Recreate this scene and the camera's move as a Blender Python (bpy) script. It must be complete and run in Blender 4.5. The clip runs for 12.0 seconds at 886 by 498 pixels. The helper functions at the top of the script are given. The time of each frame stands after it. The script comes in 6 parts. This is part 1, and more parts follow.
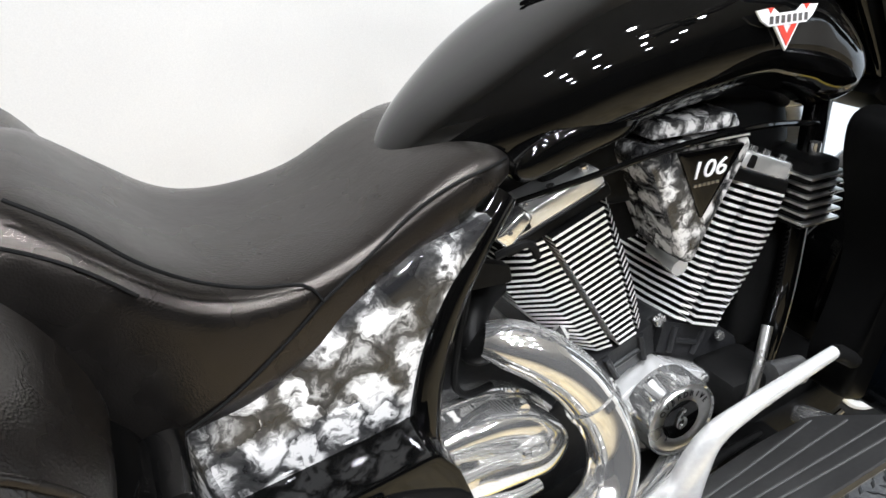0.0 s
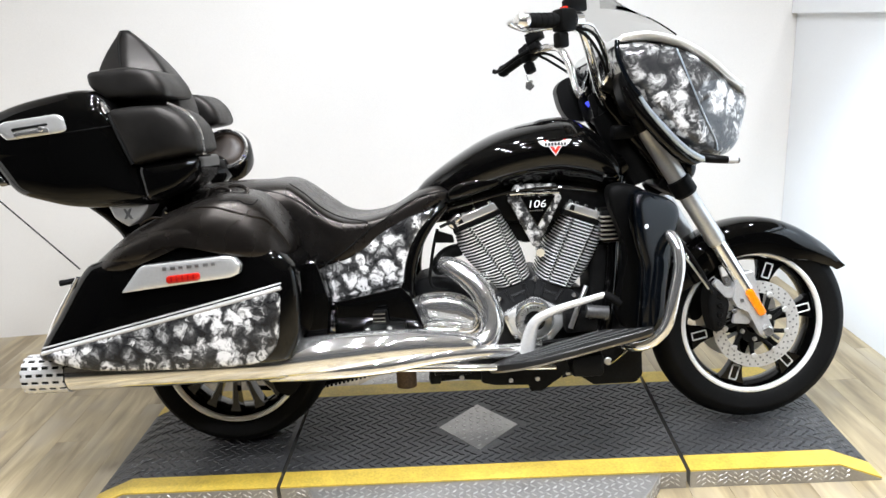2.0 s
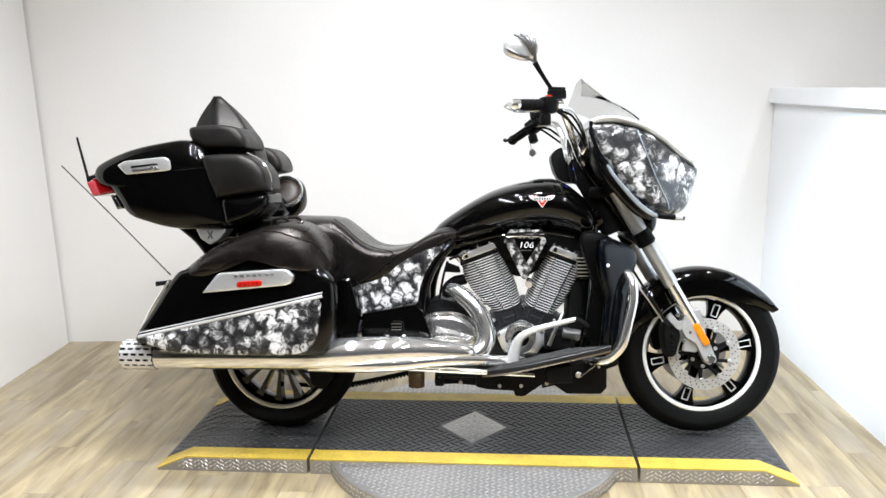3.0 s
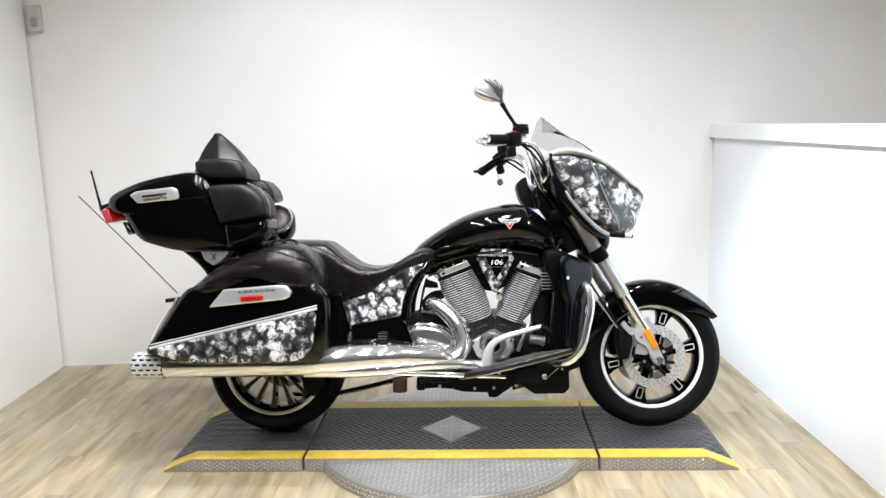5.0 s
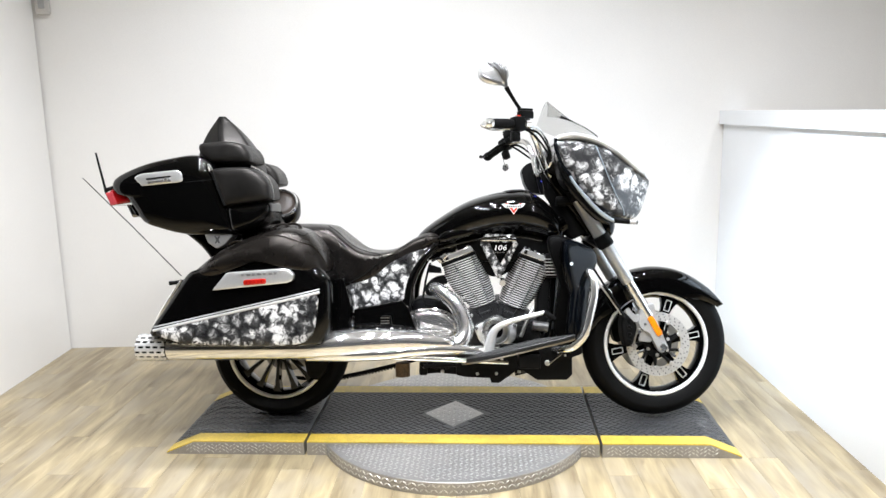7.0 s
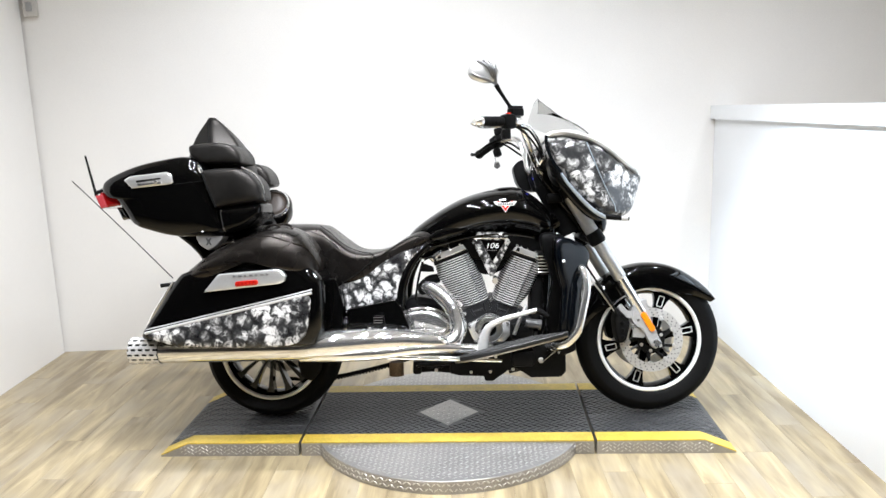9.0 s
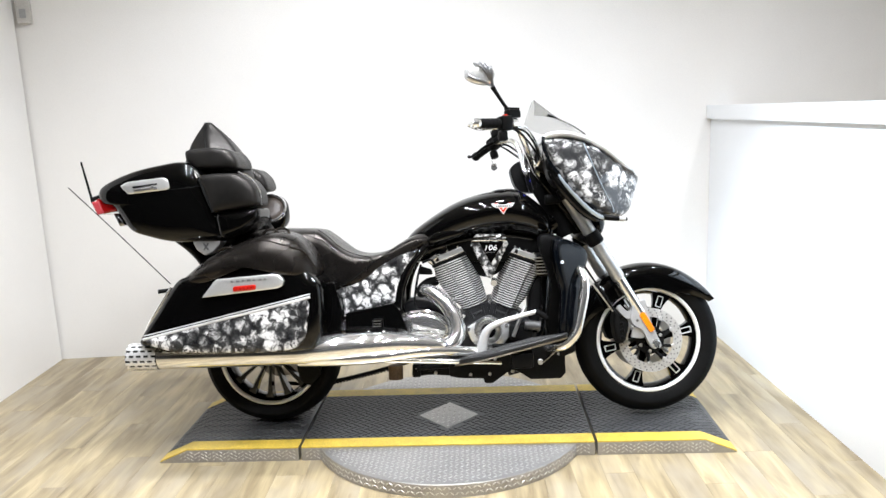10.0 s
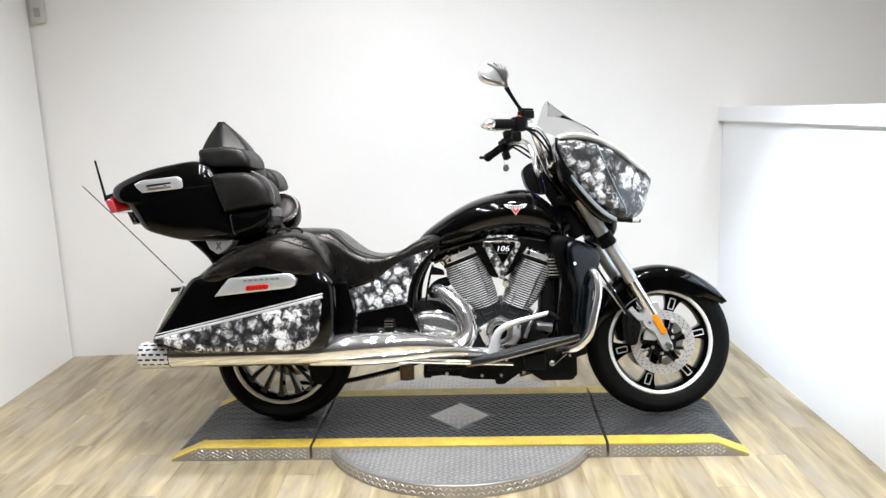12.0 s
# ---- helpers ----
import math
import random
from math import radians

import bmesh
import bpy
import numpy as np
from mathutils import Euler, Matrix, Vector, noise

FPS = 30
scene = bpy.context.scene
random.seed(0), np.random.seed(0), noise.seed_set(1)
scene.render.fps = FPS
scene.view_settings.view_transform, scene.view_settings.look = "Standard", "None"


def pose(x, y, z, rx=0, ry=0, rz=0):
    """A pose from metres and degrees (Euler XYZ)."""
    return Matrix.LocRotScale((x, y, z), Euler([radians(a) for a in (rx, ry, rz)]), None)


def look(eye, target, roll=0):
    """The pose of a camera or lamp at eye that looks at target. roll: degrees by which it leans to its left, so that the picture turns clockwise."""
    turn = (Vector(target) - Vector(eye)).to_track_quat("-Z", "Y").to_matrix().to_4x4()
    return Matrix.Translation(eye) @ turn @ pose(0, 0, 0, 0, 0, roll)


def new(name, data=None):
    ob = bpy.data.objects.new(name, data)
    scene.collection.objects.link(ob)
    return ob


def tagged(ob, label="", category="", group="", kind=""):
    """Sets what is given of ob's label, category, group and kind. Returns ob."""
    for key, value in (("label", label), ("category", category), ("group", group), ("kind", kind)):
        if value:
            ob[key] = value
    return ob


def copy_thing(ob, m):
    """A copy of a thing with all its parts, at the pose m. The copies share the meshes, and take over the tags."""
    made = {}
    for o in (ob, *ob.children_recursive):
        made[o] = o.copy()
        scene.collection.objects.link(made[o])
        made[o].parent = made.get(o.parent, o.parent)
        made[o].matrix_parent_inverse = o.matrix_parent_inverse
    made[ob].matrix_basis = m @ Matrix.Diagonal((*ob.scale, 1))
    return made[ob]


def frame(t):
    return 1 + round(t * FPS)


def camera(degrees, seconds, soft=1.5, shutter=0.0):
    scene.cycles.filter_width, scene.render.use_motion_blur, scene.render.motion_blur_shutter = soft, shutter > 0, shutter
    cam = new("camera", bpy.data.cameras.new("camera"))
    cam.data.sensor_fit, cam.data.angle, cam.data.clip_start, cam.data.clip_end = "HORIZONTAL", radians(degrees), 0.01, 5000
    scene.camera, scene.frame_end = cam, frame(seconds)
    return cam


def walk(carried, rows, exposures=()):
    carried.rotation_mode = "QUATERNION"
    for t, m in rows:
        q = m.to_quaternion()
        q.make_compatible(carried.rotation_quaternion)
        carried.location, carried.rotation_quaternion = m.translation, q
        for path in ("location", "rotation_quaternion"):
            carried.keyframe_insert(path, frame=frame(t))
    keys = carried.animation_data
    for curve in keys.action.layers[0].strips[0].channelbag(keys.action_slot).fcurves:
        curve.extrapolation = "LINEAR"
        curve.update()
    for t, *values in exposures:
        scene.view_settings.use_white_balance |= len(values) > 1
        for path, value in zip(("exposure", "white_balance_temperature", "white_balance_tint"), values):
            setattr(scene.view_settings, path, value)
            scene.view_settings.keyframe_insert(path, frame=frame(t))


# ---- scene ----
cam = camera(61.9, 12.0)
PATH = [
    (0, (0.336, -0.63, 1.221), (1.102, 0.868, 0.14), 2.4),
    (0.2, (0.4, -0.718, 1.214), (1.052, 0.92, 0.275), 4.8),
    (0.5, (0.492, -0.933, 1.238), (0.849, 0.834, 0.372), 2.2),
    (0.7, (0.525, -1.111, 1.25), (0.821, 0.706, 0.47), 2.6),
    (1, (0.561, -1.382, 1.295), (0.736, 0.444, 0.499), 1.2),
    (1.5, (0.7, -1.793, 1.348), (0.72, 0.078, 0.642), 1.5),
    (2, (0.789, -2.198, 1.371), (0.714, -0.29, 0.779), -3.7),
    (2.5, (0.859, -2.532, 1.413), (0.698, -0.591, 0.959), -1.4),
    (3, (0.93, -2.79, 1.419), (0.75, -0.845, 0.99), -1.2),
    (3.2, (0.939, -2.901, 1.409), (0.782, -0.942, 1.033), -1.7),
    (4.8, (0.894, -3.146, 1.418), (0.804, -1.179, 1.068), -1.4),
    (5, (0.904, -3.158, 1.418), (0.816, -1.188, 1.084), -1.4),
    (5.5, (0.936, -3.154, 1.419), (0.836, -1.187, 1.071), -1.8),
    (6, (0.943, -3.15, 1.41), (0.856, -1.182, 1.067), -0.2),
    (6.5, (0.93, -3.151, 1.408), (0.818, -1.189, 1.039), -0.8),
    (7, (0.935, -3.147, 1.404), (0.817, -1.185, 1.038), -1.1),
    (9, (0.949, -3.142, 1.406), (0.843, -1.18, 1.034), -1.8),
    (9.5, (0.949, -3.141, 1.406), (0.853, -1.178, 1.036), -2.0),
    (10, (0.943, -3.137, 1.406), (0.846, -1.173, 1.04), -2.4),
    (10.5, (0.935, -3.136, 1.408), (0.834, -1.173, 1.04), -2.5),
    (11, (0.929, -3.129, 1.406), (0.816, -1.168, 1.032), -2.1),
    (11.5, (0.921, -3.128, 1.404), (0.808, -1.165, 1.036), -2.0),
    (12, (0.918, -3.136, 1.405), (0.804, -1.172, 1.042), -2.1),
]
walk(cam, [(t, look(eye, target, roll)) for t, eye, target, roll in PATH], [(0, -0.13), (0.7, -0.1), (1.5, -0.06), (2, -0.1), (2.5, -0.05), (3, -0.06), (5, -0.13), (6, -0.09), (7, 0.0), (9, 0.0), (9.6, 0.05), (10.5, 0.0), (11.2, -0.06), (12, -0.16)])

# ---- light ----
H = 0.06          # top of the ramp platform
LEAN = 8.0        # the motorcycle leans away on its stand
world = bpy.data.worlds.new("world")
world.use_nodes = True
world.node_tree.nodes["Background"].inputs[0].default_value = (0.9, 0.95, 1.0, 1)
world.node_tree.nodes["Background"].inputs[1].default_value = 0.006
scene.world = world
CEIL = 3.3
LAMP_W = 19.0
GLARE_W = 1100.0


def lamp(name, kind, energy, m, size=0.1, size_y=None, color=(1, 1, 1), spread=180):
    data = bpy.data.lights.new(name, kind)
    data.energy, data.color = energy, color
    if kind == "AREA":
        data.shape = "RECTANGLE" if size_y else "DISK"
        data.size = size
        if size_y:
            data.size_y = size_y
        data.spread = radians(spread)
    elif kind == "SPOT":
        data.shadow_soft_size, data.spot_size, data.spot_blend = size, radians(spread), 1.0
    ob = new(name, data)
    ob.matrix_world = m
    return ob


# unseen ceiling lamps; the one at x 2.80 added to light the far wall
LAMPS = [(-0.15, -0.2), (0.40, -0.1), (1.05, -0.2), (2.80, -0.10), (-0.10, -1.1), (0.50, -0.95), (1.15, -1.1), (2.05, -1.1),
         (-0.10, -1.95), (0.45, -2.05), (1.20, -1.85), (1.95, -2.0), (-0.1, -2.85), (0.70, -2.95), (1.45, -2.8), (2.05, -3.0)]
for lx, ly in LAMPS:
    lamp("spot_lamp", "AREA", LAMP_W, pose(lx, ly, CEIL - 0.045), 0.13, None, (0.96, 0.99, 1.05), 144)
# an unseen cool spot, added to make the glare on the white partition
lamp("flood_lamp", "SPOT", GLARE_W, look((0.3, -1.15, 3.1), (2.40, -0.12, 0.92)) @ Matrix.Diagonal((1.7, 0.8, 1.0, 1.0)), 0.10, None, (0.66, 0.83, 1.0), 28.0)


# ---- materials ----
def nodes_of(m):
    m.use_nodes = True
    nt = m.node_tree
    return nt, nt.nodes["Principled BSDF"]


def add(nt, kind, **inputs):
    n = nt.nodes.new(kind)
    for k, v in inputs.items():
        n.inputs[k.replace("_", " ")].default_value = v
    return n


def rgb(c):
    return (c, c, c, 1) if not hasattr(c, "__len__") else (*c, 1)


def mat(name, color, rough=0.5, metal=0.0, vary=0.15, scale=12.0, fine=140.0, bump=0.0, coat=0.0, rvary=0.1, ior=1.5, coords="Object"):
    """A surface with variation at two scales in colour, gloss and relief."""
    m = bpy.data.materials.new(name)
    nt, b = nodes_of(m)
    tc = nt.nodes.new("ShaderNodeTexCoord")
    big, small = add(nt, "ShaderNodeTexNoise", Scale=scale, Detail=4.0), add(nt, "ShaderNodeTexNoise", Scale=fine, Detail=3.0)
    for n in (big, small):
        nt.links.new(tc.outputs[coords], n.inputs["Vector"])
    mean = nt.nodes.new("ShaderNodeMath")
    mean.operation = "ADD"
    nt.links.new(big.outputs["Fac"], mean.inputs[0])
    nt.links.new(small.outputs["Fac"], mean.inputs[1])
    half = nt.nodes.new("ShaderNodeMapRange")
    half.inputs["From Min"].default_value, half.inputs["From Max"].default_value = 0.7, 1.3
    nt.links.new(mean.outputs[0], half.inputs["Value"])
    mix = nt.nodes.new("ShaderNodeMix")
    mix.data_type = "RGBA"
    c = rgb(color)
    mix.inputs["A"].default_value = tuple(v * (1 - vary) for v in c[:3]) + (1,)
    mix.inputs["B"].default_value = tuple(min(1, v * (1 + vary)) for v in c[:3]) + (1,)
    nt.links.new(half.outputs[0], mix.inputs["Factor"])
    nt.links.new(mix.outputs["Result"], b.inputs["Base Color"])
    rr = nt.nodes.new("ShaderNodeMapRange")
    rr.inputs["To Min"].default_value, rr.inputs["To Max"].default_value = rough * (1 - rvary), min(1, rough * (1 + rvary))
    nt.links.new(big.outputs["Fac"], rr.inputs["Value"])
    nt.links.new(rr.outputs[0], b.inputs["Roughness"])
    b.inputs["Metallic"].default_value, b.inputs["IOR"].default_value = metal, ior
    b.inputs["Coat Weight"].default_value, b.inputs["Coat Roughness"].default_value = coat, 0.03
    if bump:
        bn = add(nt, "ShaderNodeBump", Strength=bump, Distance=0.002)
        nt.links.new(small.outputs["Fac"], bn.inputs["Height"])
        nt.links.new(bn.outputs[0], b.inputs["Normal"])
    return m


def leather_mat(name, color, rough):
    m = mat(name, color, rough, vary=0.35, scale=7, fine=40, rvary=0.7)
    nt, b = m.node_tree, m.node_tree.nodes["Principled BSDF"]
    tc = nt.nodes.new("ShaderNodeTexCoord")
    v = add(nt, "ShaderNodeTexVoronoi", Scale=420.0)
    n = add(nt, "ShaderNodeTexNoise", Scale=26.0, Detail=4.0)
    mixh = nt.nodes.new("ShaderNodeMath")
    mixh.operation = "MULTIPLY_ADD"
    mixh.inputs[1].default_value = 0.35
    for t in (v, n):
        nt.links.new(tc.outputs["Object"], t.inputs["Vector"])
    nt.links.new(v.outputs["Distance"], mixh.inputs[0])
    nt.links.new(n.outputs["Fac"], mixh.inputs[2])
    bn = add(nt, "ShaderNodeBump", Strength=0.16, Distance=0.004)
    nt.links.new(mixh.outputs[0], bn.inputs["Height"])
    nt.links.new(bn.outputs[0], b.inputs["Normal"])
    return m


def graphic_mat(name, size=24.0, white=0.78, black=0.008, end=0.60):
    """Airbrushed crowd of pale rounded shapes with dark hollows, under clear lacquer."""
    m = bpy.data.materials.new(name)
    nt, b = nodes_of(m)

    def op(kind, a, c=0.0, d=0.0):
        n = nt.nodes.new("ShaderNodeMath")
        n.operation = kind
        for i, v in enumerate((a, c, d)):
            if hasattr(v, "links"):
                nt.links.new(v, n.inputs[i])
            else:
                n.inputs[i].default_value = v
        return n.outputs[0]

    def span(source, a, c, lo, hi):
        n = nt.nodes.new("ShaderNodeMapRange")
        n.interpolation_type = "SMOOTHSTEP"
        for k, v in (("From Min", a), ("From Max", c), ("To Min", lo), ("To Max", hi)):
            n.inputs[k].default_value = v
        nt.links.new(source, n.inputs["Value"])
        return n.outputs[0]
    tc = nt.nodes.new("ShaderNodeTexCoord")
    warp = add(nt, "ShaderNodeTexNoise", Scale=size * 1.3, Detail=3.0)
    nt.links.new(tc.outputs["Object"], warp.inputs["Vector"])
    shift = nt.nodes.new("ShaderNodeVectorMath")
    shift.operation = "MULTIPLY_ADD"
    shift.inputs[1].default_value = (1.15 / size, 0.5 / size, 1.15 / size)
    nt.links.new(warp.outputs["Color"], shift.inputs[0])
    nt.links.new(tc.outputs["Object"], shift.inputs[2])
    head = add(nt, "ShaderNodeTexVoronoi", Scale=size, Randomness=0.9)
    mist = add(nt, "ShaderNodeTexNoise", Scale=size * 0.40, Detail=4.0)
    fleck = add(nt, "ShaderNodeTexNoise", Scale=size * 4.2, Detail=6.0, Roughness=0.65)
    smear = add(nt, "ShaderNodeTexNoise", Scale=size * 1.9, Detail=4.0, Roughness=0.6)
    for t in (head, mist, fleck, smear):
        nt.links.new(shift.outputs[0], t.inputs["Vector"])
    off = nt.nodes.new("ShaderNodeVectorMath")
    off.operation = "SUBTRACT"
    nt.links.new(shift.outputs[0], off.inputs[0])
    nt.links.new(head.outputs["Position"], off.inputs[1])
    xyz = nt.nodes.new("ShaderNodeSeparateXYZ")
    nt.links.new(off.outputs[0], xyz.inputs[0])
    tone = nt.nodes.new("ShaderNodeSeparateColor")
    nt.links.new(head.outputs["Color"], tone.inputs[0])
    R = 0.52 / size
    # each shape leans its own way
    lean = op("MULTIPLY_ADD", tone.outputs[2], 0.9, -0.45)
    lx = op("MULTIPLY_ADD", xyz.outputs[2], lean, xyz.outputs[0])
    lz = op("SUBTRACT", xyz.outputs[2], op("MULTIPLY", xyz.outputs[0], lean))
    r = op("SQRT", op("ADD", op("POWER", op("ABSOLUTE", op("MULTIPLY", lx, 1.12)), 2.0), op("POWER", op("ABSOLUTE", op("SUBTRACT", lz, 0.08 * R)), 2.0)))
    dome = op("MULTIPLY", span(r, R * 1.35, R * 0.25, 0.16, 1.0), span(head.outputs["Distance"], 0.85, 0.40, 0.35, 1.0))
    ex = op("SUBTRACT", op("ABSOLUTE", lx), 0.36 * R)
    eye = op("SQRT", op("ADD", op("MULTIPLY", ex, ex), op("POWER", op("ABSOLUTE", op("ADD", lz, 0.02 * R)), 2.0)))
    jaw = op("SQRT", op("ADD", op("MULTIPLY", op("MULTIPLY", lx, 0.55), lx), op("POWER", op("ABSOLUTE", op("ADD", lz, 0.58 * R)), 2.0)))
    hollow = op("MULTIPLY", span(eye, R * 0.02, R * 0.42, 0.22, 1.0), span(jaw, R * 0.02, R * 0.36, 0.45, 1.0))
    faint = span(tone.outputs[1], 0.40, 0.80, 1.0, 0.0)                 # some shapes have no hollows
    hollow = op("MAXIMUM", hollow, faint)
    value = dome
    for f in (hollow, span(tone.outputs[0], 0.05, 0.75, 0.30, 1.05), span(mist.outputs["Fac"], 0.34, 0.55, 0.42, 1.08), span(fleck.outputs["Fac"], 0.34, 0.60, 0.50, 1.25), span(smear.outputs["Fac"], 0.36, 0.58, 0.35, 1.15)):
        value = op("MULTIPLY", value, f)
    ramp = nt.nodes.new("ShaderNodeValToRGB")
    e = ramp.color_ramp.elements
    e[0].position, e[0].color = 0.0, (black, black, black * 1.1, 1)
    e[1].position, e[1].color = end, (white, white * 0.99, white * 0.975, 1)
    mid = e.new(0.14)
    mid.color = (0.060, 0.060, 0.060, 1)
    nt.links.new(value, ramp.inputs[0])
    nt.links.new(ramp.outputs[0], b.inputs["Base Color"])
    b.inputs["Roughness"].default_value, b.inputs["Coat Weight"].default_value, b.inputs["Coat Roughness"].default_value = 0.35, 1.0, 0.04
    return m


def glass_mat(name, color, rough=0.02, alpha=1.0):
    m = bpy.data.materials.new(name)
    nt, b = nodes_of(m)
    b.inputs["Base Color"].default_value = rgb(color)
    b.inputs["Roughness"].default_value = rough
    b.inputs["Transmission Weight"].default_value = 1.0
    b.inputs["IOR"].default_value = 1.06
    return m


def glow_mat(name, color, strength):
    m = bpy.data.materials.new(name)
    nt, b = nodes_of(m)
    b.inputs["Base Color"].default_value = rgb(0.02)
    b.inputs["Emission Color"].default_value, b.inputs["Emission Strength"].default_value = rgb(color), strength
    return m


def plank_mat():
    """Printed oak boards: narrow streaks of tan, grey and straw, each board its own shade."""
    m = bpy.data.materials.new("laminate")
    nt, b = nodes_of(m)
    tc, info = nt.nodes.new("ShaderNodeTexCoord"), nt.nodes.new("ShaderNodeObjectInfo")
    off = nt.nodes.new("ShaderNodeVectorMath")
    off.operation = "MULTIPLY_ADD"
    off.inputs[1].default_value = (7.0, 17.0, 3.0)
    nt.links.new(info.outputs["Random"], off.inputs[0])
    nt.links.new(tc.outputs["Object"], off.inputs[2])

    def stretched(sx, sy, scale, detail, rough=0.55, dist=0.0):
        st = nt.nodes.new("ShaderNodeMapping")
        st.inputs["Scale"].default_value = (sx, sy, 1.0)
        nt.links.new(off.outputs[0], st.inputs["Vector"])
        n = add(nt, "ShaderNodeTexNoise", Scale=scale, Detail=detail, Roughness=rough, Distortion=dist)
        nt.links.new(st.outputs[0], n.inputs["Vector"])
        return n.outputs["Fac"]
    streak, grain, cloud, spot = stretched(1.0, 0.14, 17.0, 3.0, 0.5, 0.6), stretched(1.0, 0.06, 95.0, 4.0), stretched(1.0, 0.55, 4.5, 3.0), stretched(1.0, 0.28, 22.0, 2.0)

    def op(kind, a, c=0.0, d=0.0):
        n = nt.nodes.new("ShaderNodeMath")
        n.operation = kind
        for i, v in enumerate((a, c, d)):
            if hasattr(v, "links"):
                nt.links.new(v, n.inputs[i])
            else:
                n.inputs[i].default_value = v
        return n.outputs[0]
    level = op("MULTIPLY_ADD", streak, 0.95, op("MULTIPLY_ADD", grain, 0.22, op("MULTIPLY_ADD", info.outputs["Random"], 0.16, -0.16)))
    ramp = nt.nodes.new("ShaderNodeValToRGB")
    e = ramp.color_ramp.elements
    e[0].position, e[0].color = 0.30, (0.195, 0.150, 0.086, 1)
    e[1].position, e[1].color = 0.74, (0.490, 0.400, 0.246, 1)
    for p, c in ((0.44, (0.282, 0.227, 0.138, 1)), (0.58, (0.372, 0.300, 0.178, 1))):
        e.new(p).color = c
    nt.links.new(level, ramp.inputs[0])
    # greyed patches and small knots
    grey = nt.nodes.new("ShaderNodeMix")
    grey.data_type = "RGBA"
    grey.inputs["B"].default_value = (0.345, 0.303, 0.235, 1)
    gr = nt.nodes.new("ShaderNodeMapRange")
    for k, v in (("From Min", 0.46), ("From Max", 0.66), ("To Max", 0.62)):
        gr.inputs[k].default_value = v
    nt.links.new(cloud, gr.inputs["Value"])
    nt.links.new(gr.outputs[0], grey.inputs["Factor"])
    nt.links.new(ramp.outputs[0], grey.inputs["A"])
    knot = nt.nodes.new("ShaderNodeMix")
    knot.data_type = "RGBA"
    knot.inputs["B"].default_value = (0.20, 0.155, 0.105, 1)
    kr = nt.nodes.new("ShaderNodeMapRange")
    for k, v in (("From Min", 0.68), ("From Max", 0.78), ("To Max", 0.6)):
        kr.inputs[k].default_value = v
    nt.links.new(spot, kr.inputs["Value"])
    nt.links.new(kr.outputs[0], knot.inputs["Factor"])
    nt.links.new(grey.outputs["Result"], knot.inputs["A"])
    nt.links.new(knot.outputs["Result"], b.inputs["Base Color"])
    rr = nt.nodes.new("ShaderNodeMapRange")
    rr.inputs["To Min"].default_value, rr.inputs["To Max"].default_value = 0.26, 0.44
    nt.links.new(cloud, rr.inputs["Value"])
    nt.links.new(rr.outputs[0], b.inputs["Roughness"])
    bn = add(nt, "ShaderNodeBump", Strength=0.15, Distance=0.001)
    nt.links.new(grain, bn.inputs["Height"])
    nt.links.new(bn.outputs[0], b.inputs["Normal"])
    return m


GLOSS = mat("gloss_black", 0.0015, 0.06, vary=0.1, coat=1.0)
NAVY = mat("gloss_black_blue", (0.0018, 0.0026, 0.0038), 0.08, coat=0.65, vary=0.1)
SATIN = mat("satin_black", 0.004, 0.38, vary=0.3)
MATTE = mat("matte_black", 0.005, 0.6, vary=0.3, bump=0.2)
BLACKPLASTIC = mat("black_plastic", 0.002, 0.45, vary=0.3)
CASE = mat("crankcase_grey", (0.013, 0.0133, 0.0143), 0.42, vary=0.25, bump=0.3, fine=300)
RUBBER = mat("rubber", 0.004, 0.62, vary=0.3, bump=0.3)
LEATHER = leather_mat("leather", (0.0062, 0.0056, 0.0052), 0.27)
PADSKIN = leather_mat("pad_leather", (0.007, 0.0068, 0.0066), 0.40)
LIDSKIN = leather_mat("bag_leather", (0.0050, 0.0043, 0.0038), 0.27)
CHROME = mat("chrome", (0.94, 0.94, 0.93), 0.06, 0.925, vary=0.04, rvary=0.3)
DARKCHROME = mat("smoked_chrome", (0.30, 0.30, 0.31), 0.12, 1.0, vary=0.1)
ALU = mat("machined_aluminium", (0.62, 0.62, 0.61), 0.28, 1.0, vary=0.1, bump=0.1)
SILVER = mat("silver_paint", (0.68, 0.68, 0.67), 0.30, 0.3, vary=0.08)
STEEL = mat("brake_steel", (0.62, 0.61, 0.59), 0.42, 0.6, vary=0.12)
GRAPHIC = graphic_mat("airbrushed_graphic", 22.0, 0.72, 0.010, 0.62)
GRAPHIC_FAIRING = graphic_mat("airbrushed_graphic_grey", 18.0, 0.64, 0.020, 0.68)
GRAPHIC_FINE = graphic_mat("airbrushed_graphic_fine", 34.0, 0.62, 0.012, 0.62)
STRIPE = mat("silver_pinstripe", (0.62, 0.62, 0.62), 0.25, 0.3)
RED = mat("red_lens", (0.30, 0.006, 0.007), 0.12, coat=1.0, vary=0.15)
AMBER = mat("amber_lens", (0.85, 0.23, 0.006), 0.15, coat=1.0, vary=0.15)
CLEAR = mat("clear_lens", (0.55, 0.55, 0.55), 0.1, coat=1.0)
PINK = mat("pale_red_lens", (0.42, 0.05, 0.06), 0.12, coat=1.0, vary=0.2)
REDPAINT = mat("red_enamel", (0.6, 0.03, 0.015), 0.2, coat=1.0)
WHITE = mat("white_enamel", 0.75, 0.25, coat=0.5)
SMOKE = glass_mat("smoked_screen", (0.70, 0.70, 0.69))
SCREEN = glow_mat("blue_display", (0.05, 0.07, 0.9), 1.6)
